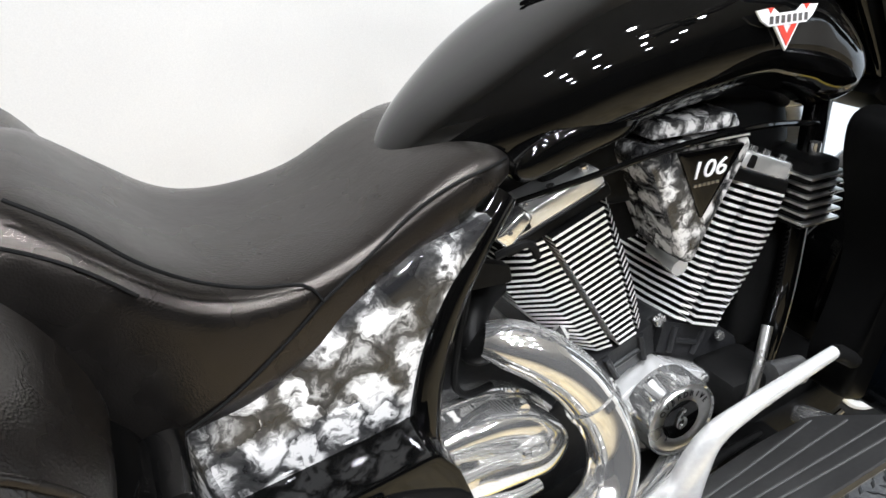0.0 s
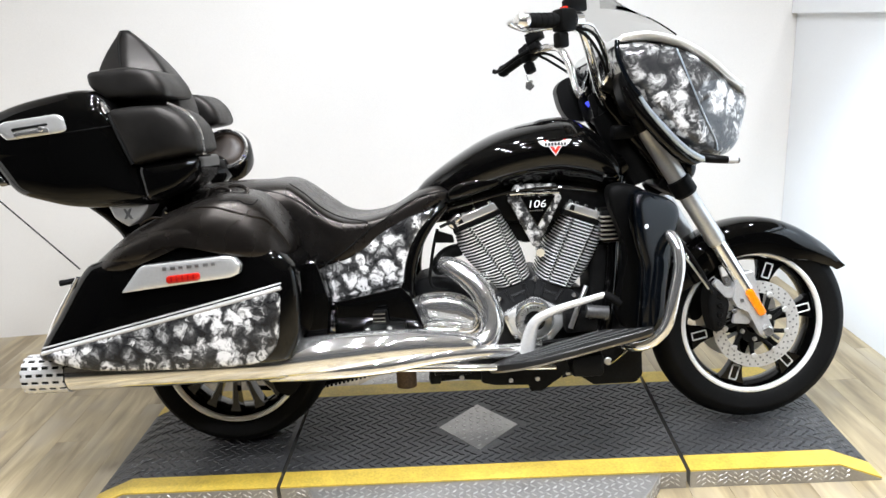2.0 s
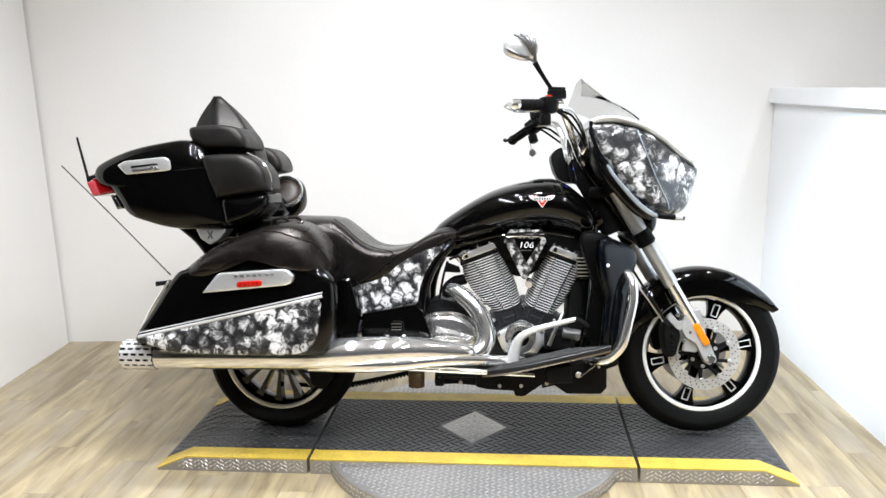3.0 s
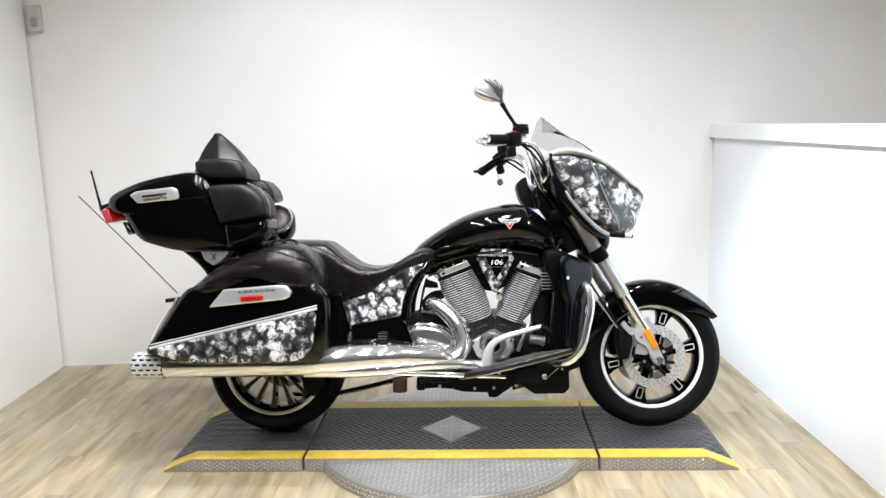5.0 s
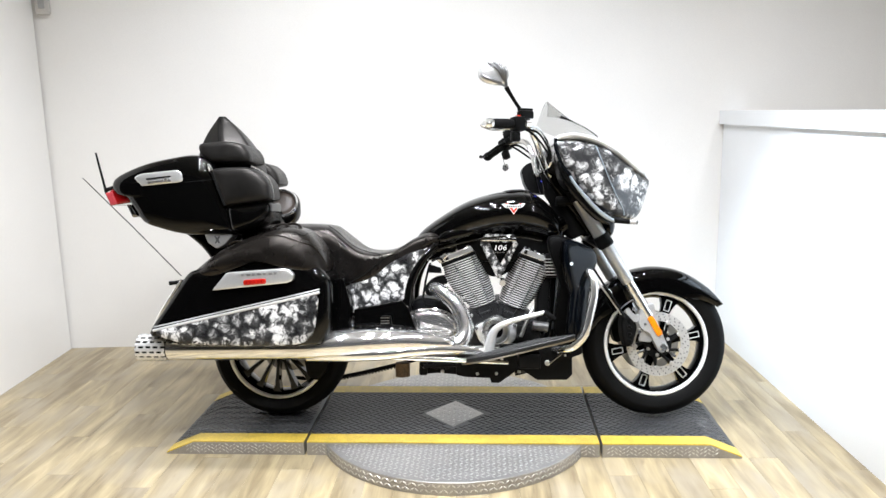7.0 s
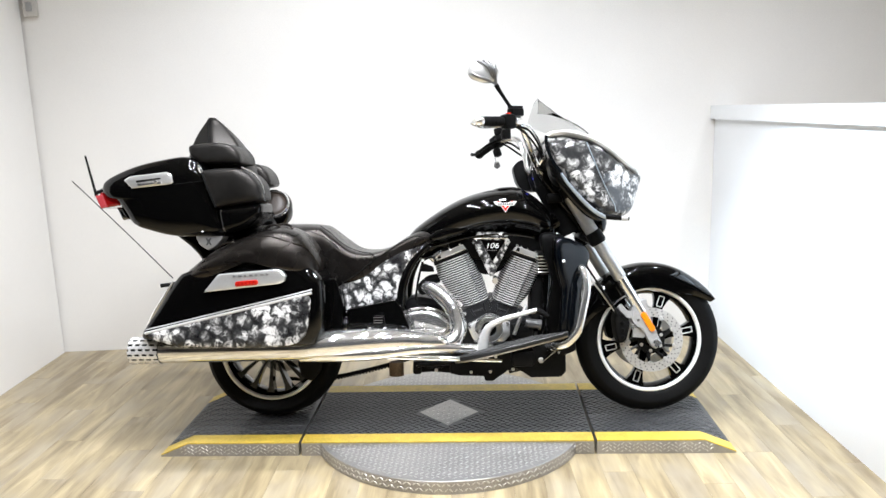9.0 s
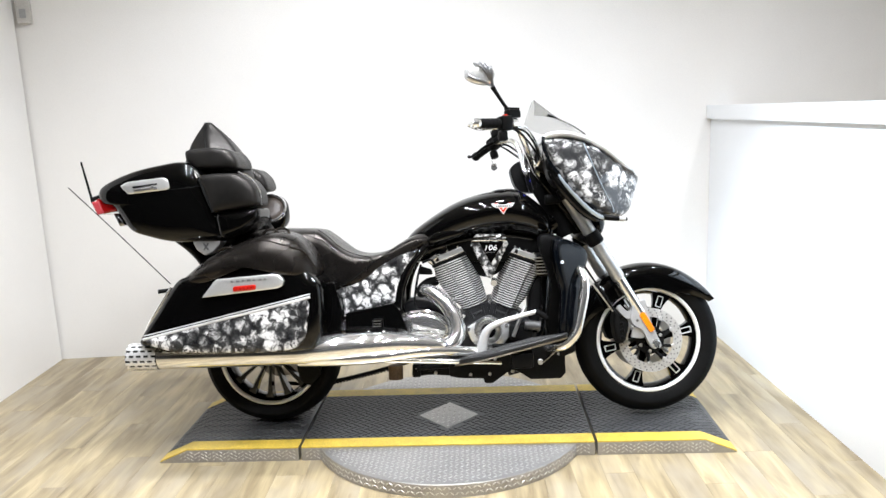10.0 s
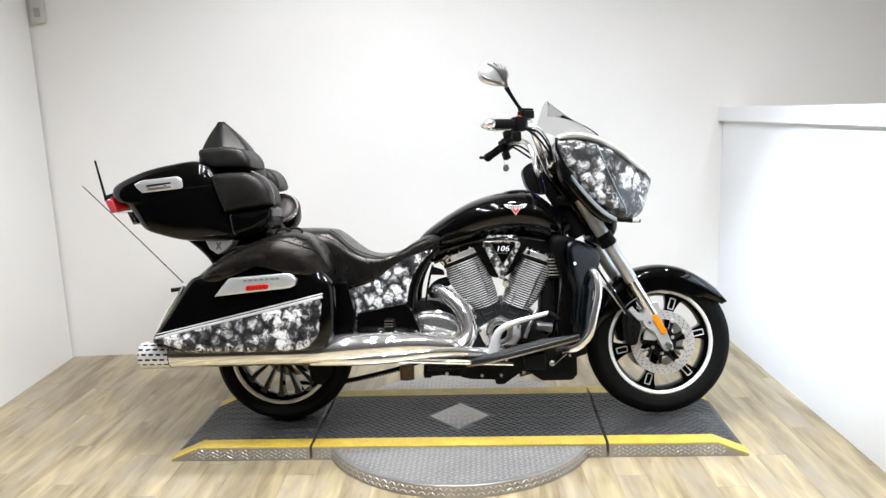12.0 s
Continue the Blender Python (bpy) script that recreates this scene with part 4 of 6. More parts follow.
for s in (-1, 1):
    bag = part("pannier", pillow(spline(BAG, 4, True), s * 0.205, s * 0.435, 0.075, 5, 9), GLOSS, bike, "gloss black hard pannier with leather-covered lid", 70)
    part("pannier_lid", pillow(spline(LID, 4, True), s * 0.215, s * 0.452, 0.145, 3.0, 12), LIDSKIN, bag, "embossed dark leather lid cover", 75)
    part("lower_panel", pillow(rounded(LOWER, 0.03, 4), s * 0.30, s * 0.449, 0.014, 4, 8), GRAPHIC, bag, "airbrushed black and white lower panel")
    if s > 0:
        continue
    part("pinstripe", tube([(-0.402, -0.434, 0.446), (-0.30, -0.437, 0.470), (-0.05, -0.440, 0.525), (0.15, -0.440, 0.569), (0.275, -0.434, 0.597)], 0.006, seg=8), STRIPE, bag, "double silver pinstripe")
    part("pinstripe", tube([(-0.402, -0.428, 0.460), (-0.30, -0.432, 0.482), (-0.05, -0.437, 0.537), (0.15, -0.437, 0.581), (0.275, -0.428, 0.609)], 0.0025, seg=8), STRIPE, bag)
    part("rear_trim", tube([(-0.452, -0.33, 0.425), (-0.385, -0.37, 0.520), (-0.30, -0.385, 0.645)], [0.010, 0.012, 0.006], seg=10), CHROME, bag, "chrome rear edge trim")
    PL = [(-0.152, 0.608), (-0.098, 0.672), (-0.085, 0.680), (0.135, 0.694), (0.160, 0.690), (0.178, 0.668), (0.172, 0.645), (0.150, 0.636)]
    plate = part("chrome_plate", pillow(rounded(PL, 0.005), -0.40, -0.458, 0.012, 6), SATINCHROME, bag, "chrome name plate with red reflector")
    for k in range(7):
        part("name_bar", box(-0.030 + k * 0.022, -0.019 + k * 0.022 + 0.003 * (k % 2), -0.4595, -0.455, 0.665 + k * 0.001, 0.674 + k * 0.001, 0.001), GUNMETAL, plate)
    rf = part("reflector", pillow(rounded([(-0.022, 0.628), (0.070, 0.634), (0.070, 0.656), (-0.022, 0.650)], 0.010), -0.45, -0.466, 0.006), PLATERED, plate, "red oval reflector")
    for k in range(5):
        part("reflector_rib", box(-0.008 + k * 0.015, -0.004 + k * 0.015, -0.4675, -0.464, 0.634 + k * 0.001, 0.649 + k * 0.001, 0), RED, rf)
    part("lid_panel", pillow(spline([(-0.230, 0.684), (-0.185, 0.728), (-0.085, 0.774), (0.04, 0.804), (0.12, 0.803), (0.180, 0.755), (0.205, 0.692), (0.152, 0.722), (0.03, 0.722), (-0.085, 0.722), (-0.128, 0.698), (-0.170, 0.664)], 4, True), -0.30, -0.4555, 0.12, 2.9, 10), LIDSKIN, bag, "raised leather panel of the lid", 75)
    part("lid_welt", tube([(0.060, -0.418, 0.824), (0.113, -0.425, 0.823), (0.162, -0.426, 0.810), (0.208, -0.412, 0.792), (0.237, -0.393, 0.781), (0.264, -0.378, 0.749), (0.283, -0.361, 0.713), (0.290, -0.350, 0.691)], [0.002, 0.004, 0.0045, 0.0045, 0.0045, 0.004, 0.003, 0.002], seg=10), LIDSKIN, bag)
    part("lid_stitch", tube([(0.122, -0.408, 0.838), (0.173, -0.398, 0.834), (0.187, -0.399, 0.827), (0.207, -0.387, 0.821), (0.212, -0.350, 0.830)], 0.0018, seg=6), MATTE, bag)
    # raised emblem pressed into the lid
    for pts in ([(-0.10, 0.785), (-0.07, 0.80), (0.0, 0.795), (0.05, 0.80), (0.075, 0.785)], [(-0.045, 0.775), (-0.012, 0.742), (0.022, 0.778)], [(-0.085, 0.770), (-0.04, 0.782), (0.03, 0.785), (0.06, 0.772)]):
        part("embossing", tube([(x, -0.395 - (0.80 - z) * 0.55, z) for x, z in pts], 0.004, seg=6), LIDSKIN, bag)
    part("strap", tube([(0.055, -0.30, 0.838), (0.070, -0.305, 0.858), (0.100, -0.305, 0.866), (0.125, -0.31, 0.856), (0.120, -0.32, 0.842), (0.080, -0.32, 0.838)], 0.0055, seg=8), LIDSKIN, bag, "leather strap end")
    part("strap", tube([(0.105, -0.285, 0.846), (0.120, -0.290, 0.866), (0.150, -0.290, 0.866), (0.172, -0.300, 0.852), (0.150, -0.31, 0.840)], 0.0055, seg=8), LIDSKIN, bag)
part("aerial_mount", tube([(-0.352, -0.385, 0.632), (-0.33, -0.38, 0.634), (-0.27, -0.36, 0.640)], [0.009, 0.008, 0.010], seg=10), SATIN, bike, "black peg")
part("whip_aerial", tube([(-0.337, -0.300, 0.655), (-0.54, -0.30, 0.862), (-0.747, -0.30, 1.067)], 0.0021, seg=6), MATTE, bike, "thin dark whip aerial")
part("bag_bracket", slab(rounded([(0.300, 0.40), (0.305, 0.64), (0.345, 0.645), (0.375, 0.53), (0.360, 0.40)], 0.015), -0.20, -0.30, 0.006), GLOSS, bike)

# ---- top box ----
TRUNK = [(-0.645, 1.040), (-0.615, 1.078), (-0.504, 1.124), (-0.383, 1.150), (-0.274, 1.160), (-0.210, 1.125), (-0.165, 1.03), (-0.13, 0.92), (-0.115, 0.832), (-0.20, 0.822), (-0.34, 0.828), (-0.44, 0.852), (-0.51, 0.880), (-0.555, 0.945), (-0.585, 0.985), (-0.63, 1.000)]
trunk = part("top_box", pillow(spline(TRUNK, 4, True), 0, -0.30, 0.085, 4.0, 9, True), GLOSS, bike, "gloss black top box", 60)
part("lid_joint", tube([(-0.600, -0.255, 1.012), (-0.45, -0.290, 1.030), (-0.30, -0.297, 1.045), (-0.185, -0.285, 1.055)], 0.0025, seg=6), MATTE, trunk)
lat = part("latch", pillow(rounded([(-0.530, 1.066), (-0.500, 1.082), (-0.345, 1.096), (-0.325, 1.086), (-0.318, 1.050), (-0.335, 1.043), (-0.495, 1.030)], 0.008), -0.25, -0.305, 0.010, 4), SATINCHROME, trunk, "chrome recessed latch")
part("latch_recess", slab(rounded([(-0.475, 1.062), (-0.37, 1.072), (-0.368, 1.066), (-0.473, 1.054)], 0.003), -0.300, -0.3062, 0.001), MATTE, lat)
part("latch_lever", pillow(rounded([(-0.470, 1.050), (-0.372, 1.060), (-0.366, 1.046), (-0.465, 1.038)], 0.004), -0.300, -0.3085, 0.003), CHROME, lat)
part("latch_button", bolt(-0.390, -0.306, 1.056, 0.008, 0.004), CHROME, lat)
tl = part("tail_lamp", pillow(rounded([(-0.658, 1.010), (-0.652, 1.020), (-0.574, 1.022), (-0.568, 0.964), (-0.634, 0.953)], 0.010), -0.12, -0.264, 0.02, 5), RED, trunk, "red tail lamp lens")
part("side_lens", pillow(rounded([(-0.672, 1.006), (-0.640, 1.012), (-0.620, 0.958), (-0.646, 0.950)], 0.006), -0.10, -0.272, 0.015, 5), PINK, tl, "pale red side lens")
part("trim_clip", pillow(rounded([(-0.585, 0.955), (-0.562, 0.955), (-0.535, 0.905), (-0.560, 0.900)], 0.005), -0.15, -0.262, 0.012), DARKCHROME, trunk)
part("lamp_cover", hull([(-0.665, 0, 0.10, 0.985, 1.035, 3), (-0.62, 0, 0.24, 0.97, 1.06, 3.5), (-0.55, 0, 0.27, 0.96, 1.07, 3.5)], 4, 24), GLOSS, trunk)
part("rubber_aerial", tube([(-0.700, -0.20, 1.005), (-0.706, -0.20, 1.03), (-0.742, -0.20, 1.18)], [0.007, 0.0055, 0.004], seg=8, smooth=False), RUBBER, trunk, "stubby black aerial")
part("aerial_foot", tube([(-0.70, -0.20, 1.020), (-0.66, -0.18, 1.035), (-0.60, -0.15, 1.04)], 0.009, seg=8), SATIN, trunk)
# padded backrest and arm pads
rings = []
for k in range(15):
    q = k / 14
    e, z = q ** 1.25, 1.075 + 0.277 * q
    back, front, ridge, w = -0.345 + 0.075 * q ** 2.5, -0.075 - 0.165 * q ** 2.0, -0.190 - 0.062 * e, max(0.012, 0.150 * (1 - q ** 1.8))
    rings.append([(x, y, z) for x, y in rounded([(back, 0.62 * w), (ridge, w), (front, 0.55 * w), (front, -0.55 * w), (ridge, -w), (back, -0.62 * w)], 0.014, 4)])
rest = part("backrest", loft(rings), PADSKIN, trunk, "peaked black leather backrest", 75)
part("piping", tube([(-0.260, -0.012, 1.350), (-0.252, -0.060, 1.306), (-0.238, -0.098, 1.255), (-0.226, -0.122, 1.205)], 0.0026, seg=8), MATTE, rest)
WING = [(-0.276, 1.207), (-0.225, 1.213), (-0.150, 1.217), (-0.085, 1.205), (-0.055, 1.165), (-0.050, 1.128), (-0.12, 1.126), (-0.225, 1.130), (-0.27, 1.165)]
PAD = [(-0.200, 1.098), (-0.13, 1.104), (-0.050, 1.103), (0.005, 1.075), (0.036, 1.035), (0.046, 0.968), (-0.02, 0.958), (-0.148, 0.940), (-0.172, 1.01)]
part("backrest_wing", pillow(rounded(WING, 0.018), -0.04, -0.262, 0.05, 4.5, 9), PADSKIN, rest, "black leather wing pad", 75)
part("arm_pad", pillow(rounded(PAD, 0.018), -0.14, -0.318, 0.045, 4.5, 9), PADSKIN, trunk, "black leather arm pad", 75)
part("arm_pad", pillow(rounded([(-0.275, 1.160), (-0.20, 1.168), (-0.135, 1.160), (-0.090, 1.118), (-0.072, 1.056), (-0.14, 1.044), (-0.26, 1.036)], 0.025), 0.44, 0.26, 0.04, 4, 9), PADSKIN, trunk, "black leather arm pad", 75)
part("speaker_pod", pillow(rounded([(-0.155, 0.945), (-0.02, 0.955), (0.044, 0.962), (0.038, 0.905), (-0.01, 0.862), (-0.07, 0.838), (-0.135, 0.835)], 0.03), -0.12, -0.30, 0.05, 3, 8), GLOSS, trunk)
part("pad_trim", tube([(-0.045, -0.255, 1.108), (0.012, -0.265, 1.078), (0.044, -0.27, 1.03), (0.052, -0.27, 0.968)], 0.0045, seg=8), CHROME, trunk, "chrome edge trim")
part("pad_edge", tube([(-0.195, -0.300, 1.085), (-0.172, -0.305, 1.02), (-0.142, -0.305, 0.945)], 0.006, seg=8), SATIN, trunk)
part("pad_bracket", tube([(-0.215, -0.285, 1.115), (-0.205, -0.300, 1.105), (-0.198, -0.300, 1.09)], 0.008, seg=8), CHROME, trunk)
# the loudspeaker on the far pod, turned towards the rider
SM = pose(-0.098, 0.385, 0.958, 0, 0, 0) @ Matrix.Rotation(radians(8), 4, "Z") @ Matrix.Rotation(radians(-30), 4, "X") @ Matrix.Scale(1.13, 4)
spk = part("speaker", turned(lathe([(0.0, -0.012), (0.03, -0.020), (0.050, -0.016), (0.056, -0.010), (0.062, -0.014)], (0, 0, 0), 40), SM), leather_mat("speaker_mesh", (0.030, 0.020, 0.014), 0.45), trunk, "round loudspeaker with brown-black mesh")
part("speaker_ring", turned(lathe([(0.061, 0.0), (0.062, -0.018), (0.067, -0.022), (0.073, -0.016), (0.074, 0.0)], (0, 0, 0), 48), SM), CHROME, spk, "chrome ring")
part("speaker_shell", turned(lathe([(0.0, 0.10), (0.05, 0.10), (0.078, 0.07), (0.082, 0.0), (0.074, -0.012)], (0, 0, 0), 40), SM), GLOSS, spk)
part("pod_neck", tube([(-0.20, 0.26, 0.88), (-0.14, 0.33, 0.885), (-0.11, 0.42, 0.91)], [0.05, 0.055, 0.05], seg=14), GLOSS, trunk)
# carrier under the box
car = part("box_carrier", pillow(rounded([(-0.40, 0.855), (-0.12, 0.84), (-0.11, 0.78), (-0.20, 0.70), (-0.245, 0.690), (-0.265, 0.735), (-0.31, 0.785)], 0.03), 0.15, -0.185, 0.02), GLOSS, bike, "black top box carrier arm")
sh = part("shield_plate", pillow(rounded([(-0.252, 0.830), (-0.243, 0.846), (-0.150, 0.846), (-0.133, 0.830), (-0.137, 0.813), (-0.163, 0.783), (-0.198, 0.764), (-0.236, 0.790)], 0.008), -0.17, -0.262, 0.008), FORKTUBE, car, "pale grey metal shield-shaped plate")
part("shield_mark", slab([(-0.207, 0.818), (-0.200, 0.818), (-0.194, 0.810), (-0.188, 0.818), (-0.181, 0.818), (-0.189, 0.802), (-0.181, 0.788), (-0.188, 0.788), (-0.194, 0.796), (-0.200, 0.788), (-0.207, 0.788), (-0.199, 0.802)], -0.25, -0.2635, 0.0006), GUNMETAL, sh)
part("carrier_rod", tube([(-0.14, -0.16, 0.845), (-0.125, -0.17, 0.80), (-0.09, -0.17, 0.775)], 0.007, seg=8), CHROME, car)
part("carrier_bolt", bolt(-0.145, -0.178, 0.842, 0.008), CHROME, car)

# ---- exhaust ----
muf = part("silencer", tube([(-0.372, -0.345, 0.362), (-0.10, -0.345, 0.364), (0.20, -0.345, 0.366), (0.245, -0.345, 0.368)], 0.0525, seg=36, smooth=False), CHROME, bike, "long chrome silencer")
part("silencer_joint", tube([(0.226, -0.345, 0.367), (0.232, -0.345, 0.367)], 0.0545, seg=36, smooth=False), CHROME, muf)
part("lower_pipe", tube([(0.30, -0.295, 0.322), (0.62, -0.295, 0.309), (0.83, -0.285, 0.298), (1.02, -0.265, 0.283)], [0.011, 0.011, 0.010, 0.007], seg=16), CHROME, muf, "slim chrome lower pipe")
part("heat_shield", tube([(0.235, -0.342, 0.368), (0.35, -0.335, 0.376), (0.50, -0.320, 0.382), (0.62, -0.29, 0.378), (0.72, -0.265, 0.367), (0.78, -0.25, 0.360), (0.81, -0.245, 0.356)], [0.052, 0.055, 0.052, 0.046, 0.040, 0.030, 0.012], seg=30), CHROME, muf, "chrome heat shield")
part("front_pipe", tube([(0.20, -0.345, 0.335), (0.36, -0.342, 0.333), (0.52, -0.335, 0.336), (0.68, -0.30, 0.345), (0.80, -0.26, 0.338), (0.92, -0.21, 0.322), (1.02, -0.15, 0.315)], [0.03, 0.030, 0.027, 0.024, 0.022, 0.022, 0.022], seg=18), CHROME, muf, "chrome front exhaust pipe")
part("rear_pipe", tube([(0.694, -0.125, 0.582), (0.722, -0.138, 0.575), (0.763, -0.155, 0.553), (0.806, -0.172, 0.510), (0.836, -0.188, 0.452), (0.842, -0.205, 0.404), (0.820, -0.222, 0.364), (0.77, -0.238, 0.350), (0.70, -0.252, 0.352)], [0.022, 0.031, 0.0345, 0.0345, 0.0345, 0.0345, 0.0345, 0.0345, 0.0345], seg=24, n=6), CHROME, muf, "chrome rear exhaust pipe")
part("pipe_band", tube([(0.818, -0.178, 0.490), (0.823, -0.181, 0.481)], 0.0375, seg=24, smooth=False), CHROME, muf)
part("pipe_band", tube([(0.735, -0.246, 0.351), (0.728, -0.248, 0.351)], 0.0385, seg=24, smooth=False), CHROME, muf)
part("pipe_elbow", tube([(0.752, -0.05, 0.612), (0.715, -0.075, 0.606), (0.690, -0.10, 0.585), (0.688, -0.115, 0.566), (0.704, -0.13, 0.578)], 0.021, seg=18), SATIN, muf, "black exhaust elbow")
tip = part("exhaust_tip", lathe([(0.030, 0.0), (0.050, 0.0), (0.053, 0.004), (0.053, 0.122), (0.050, 0.126), (0.030, 0.126)], (0, 0, 0), 40), MATTE, muf, "slotted black and silver tip")
tip.data.transform(pose(-0.374, -0.345, 0.362, 0, 0, 90))
NB, TR = 16, 0.0535


def tip_piece(name, length, width):
    bk = box(-length / 2, length / 2, -width / 2, width / 2, -0.0025, 0.0025, 0.001)
    me = bpy.data.meshes.new(name)
    bk.to_mesh(me)
    bk.free()
    me.materials.append(PEDAL)
    return me


def tip_place(me, name, x, a):
    ob = new(name, me)
    ob.parent = tip
    ob.matrix_local = Matrix.Translation((x, -0.345 + TR * math.cos(a), 0.362 + TR * math.sin(a))) @ Matrix.Rotation(a - math.pi / 2, 4, "X")


bar_me, block_me = tip_piece("tip_bar", 0.124, 0.0125), tip_piece("tip_block", 0.010, 0.0120)
for k in range(NB):
    a = 2 * math.pi * k / NB
    tip_place(bar_me, "tip_bar", -0.437, a)
    for row in range(4):
        tip_place(block_me, "tip_block", -0.387 - row * 0.030 - (0.015 if k % 2 else 0.0) + 0.004, a + math.pi / NB)

# ---- engine ----
eng = part("crankcase", pillow(rounded([(0.80, 0.24), (0.80, 0.40), (0.858, 0.474), (0.962, 0.515), (0.985, 0.528), (1.005, 0.518), (1.104, 0.474), (1.16, 0.43), (1.16, 0.25)], 0.012), 0.14, -0.106, 0.012), CASE, bike, "dark grey engine crankcase")


def along(o, ang, u, h, y):
    """A point of a cylinder's own frame: across, up its axis, and out."""
    a = radians(ang)
    return (o[0] + u * math.cos(a) - h * math.sin(a), y, o[1] + u * math.sin(a) + h * math.cos(a))


def cylinder(name, o, ang, height, left, right, g1, g2, nf, yf):
    """A finned barrel. left, right: half widths by height; g1, g2: the two stud channels at foot and top."""
    hs = np.linspace(0, height, len(left))
    core = part(name, tube([along(o, ang, 0, 0, 0), along(o, ang, -0.01, height + 0.02, 0)], [0.046, 0.058], seg=28, smooth=False), SATIN, eng, "black finned cylinder with machined fin edges")
    pitch = height / nf
    for k in range(nf):
        h = (k + 0.5) * pitch
        l, r = float(np.interp(h, hs, left)), float(np.interp(h, hs, right))
        a, b = g1[0] + (g1[1] - g1[0]) * h / height, g2[0] + (g2[1] - g2[0]) * h / height
        pts = [(l, -0.030), (l + 0.003, -0.068), (l + 0.5 * (a - l), -yf + 0.014), (a - 0.0036, -yf + 0.006), (a - 0.0030, -yf + 0.032), (a + 0.0030, -yf + 0.032), (a + 0.0036, -yf),
               (b - 0.0036, -yf), (b - 0.0030, -yf + 0.032), (b + 0.0030, -yf + 0.032), (b + 0.0036, -yf + 0.005), (b + 0.55 * (r - b), -yf + 0.016), (r - 0.002, -0.070), (r, -0.030), (r, 0.06), (r - 0.03, 0.10), (l + 0.03, 0.10), (l, 0.06)]
        cx, cy = (l + r) / 2, 0.0
        th = pitch * 0.205
        rings = []
        for dh, k2 in ((-th * 1.35, 0.975), (-th, 1.0), (th, 1.0), (th * 1.35, 0.975)):
            rings.append([along(o, ang, cx + (u - cx) * k2, h + dh, y * k2) for u, y in pts])
        ob = part("fin", loft(rings), FINEDGE, core)
        ob.data.materials.append(SATIN)
        up = Vector((-math.sin(radians(ang)), 0, math.cos(radians(ang))))
        for p in ob.data.polygons:
            if abs(p.normal.dot(up)) > 0.55:
                p.material_index = 1
    return core


RO, RA, FO, FRA = (0.9175, 0.503), 20.4, (1.0395, 0.503), -20.8
rc = cylinder("rear_cylinder", RO, RA, 0.221, [-0.055, -0.082, -0.106, -0.118, -0.108], [0.057, 0.064, 0.065, 0.058, 0.051], (-0.009, -0.056), (0.027, 0.031), 22, 0.117)
fc = cylinder("front_cylinder", FO, FRA, 0.212, [-0.0535, -0.058, -0.058, -0.052, -0.046], [0.064, 0.088, 0.103, 0.107, 0.090], (-0.020, -0.010), (0.0385, 0.059), 21, 0.131)


def head_cover(core, o, ang, top, x0, x1, h, yo):
    m = Matrix.Translation((*along(o, ang, 0, top, 0),)) @ Matrix.Rotation(radians(-ang), 4, "Y")
    part("gasket", turned(pillow(rounded([(x0 - 0.004, -0.004), (x1 + 0.004, -0.004), (x1 + 0.002, 0.014), (x0 - 0.002, 0.014)], 0.004), 0.10, -yo * 1.02, 0.006), m), SATIN, core)
    part("rocker_cover", turned(pillow(rounded([(x0, 0.013), (x1, 0.013), (x1 - 0.004, 0.013 + h), (x0 + 0.010, 0.013 + h)], 0.006), 0.10, -yo, 0.008, 5), m), SATINCHROME, core, "chrome rocker cover")
    part("cover_lip", turned(tube([(x0 + 0.004, -yo * 0.97, 0.0145), (x1 - 0.004, -yo * 0.97, 0.0145)], 0.0032, seg=8, smooth=False), m), CHROME, core)
    for u in (0.20,):
        part("cover_recess", turned(slab(rounded([(x0 + (x1 - x0) * u - 0.008, 0.017), (x0 + (x1 - x0) * u + 0.008, 0.017), (x0 + (x1 - x0) * u + 0.006, 0.009 + h), (x0 + (x1 - x0) * u - 0.006, 0.009 + h)], 0.003), -yo * 0.97, -yo * 1.004, 0.001), m), MATTE, core)
    for u in (0.12, 0.30, 0.55, 0.88):
        part("cover_stud", turned(tube([(x0 + (x1 - x0) * u, -yo * 0.86, 0.012 + h), (x0 + (x1 - x0) * u, -yo * 0.86, 0.020 + h)], 0.0060, seg=8, smooth=False), m), CHROME, core)


head_cover(rc, RO, RA, 0.222, -0.104, 0.047, 0.026, 0.106)
head_cover(fc, FO, FRA, 0.213, -0.045, 0.066, 0.026, 0.122)
# deck blocks and cast ribs under the barrels
for o, ang, y in ((RO, RA, -0.112), (FO, FRA, -0.116)):
    part("deck_block", loft([[along(o, ang, u, h, yy) for u, h in ((-0.046, -0.052), (0.046, -0.052), (0.054, -0.004), (-0.054, -0.004))] for yy in (0.05, y + 0.004, y)]), CASE, eng)
    for u in (-0.024, 0.024):
        part("case_rib", tube([along(o, ang, u * 1.25, -0.008, y - 0.001), along(o, ang, u, -0.048, y - 0.003)], 0.0055, seg=8, smooth=False), CASE, eng)
    part("case_rib", tube([along(o, ang, -0.028, -0.030, y - 0.001), along(o, ang, 0.028, -0.030, y - 0.001)], 0.0045, seg=8, smooth=False), CASE, eng)
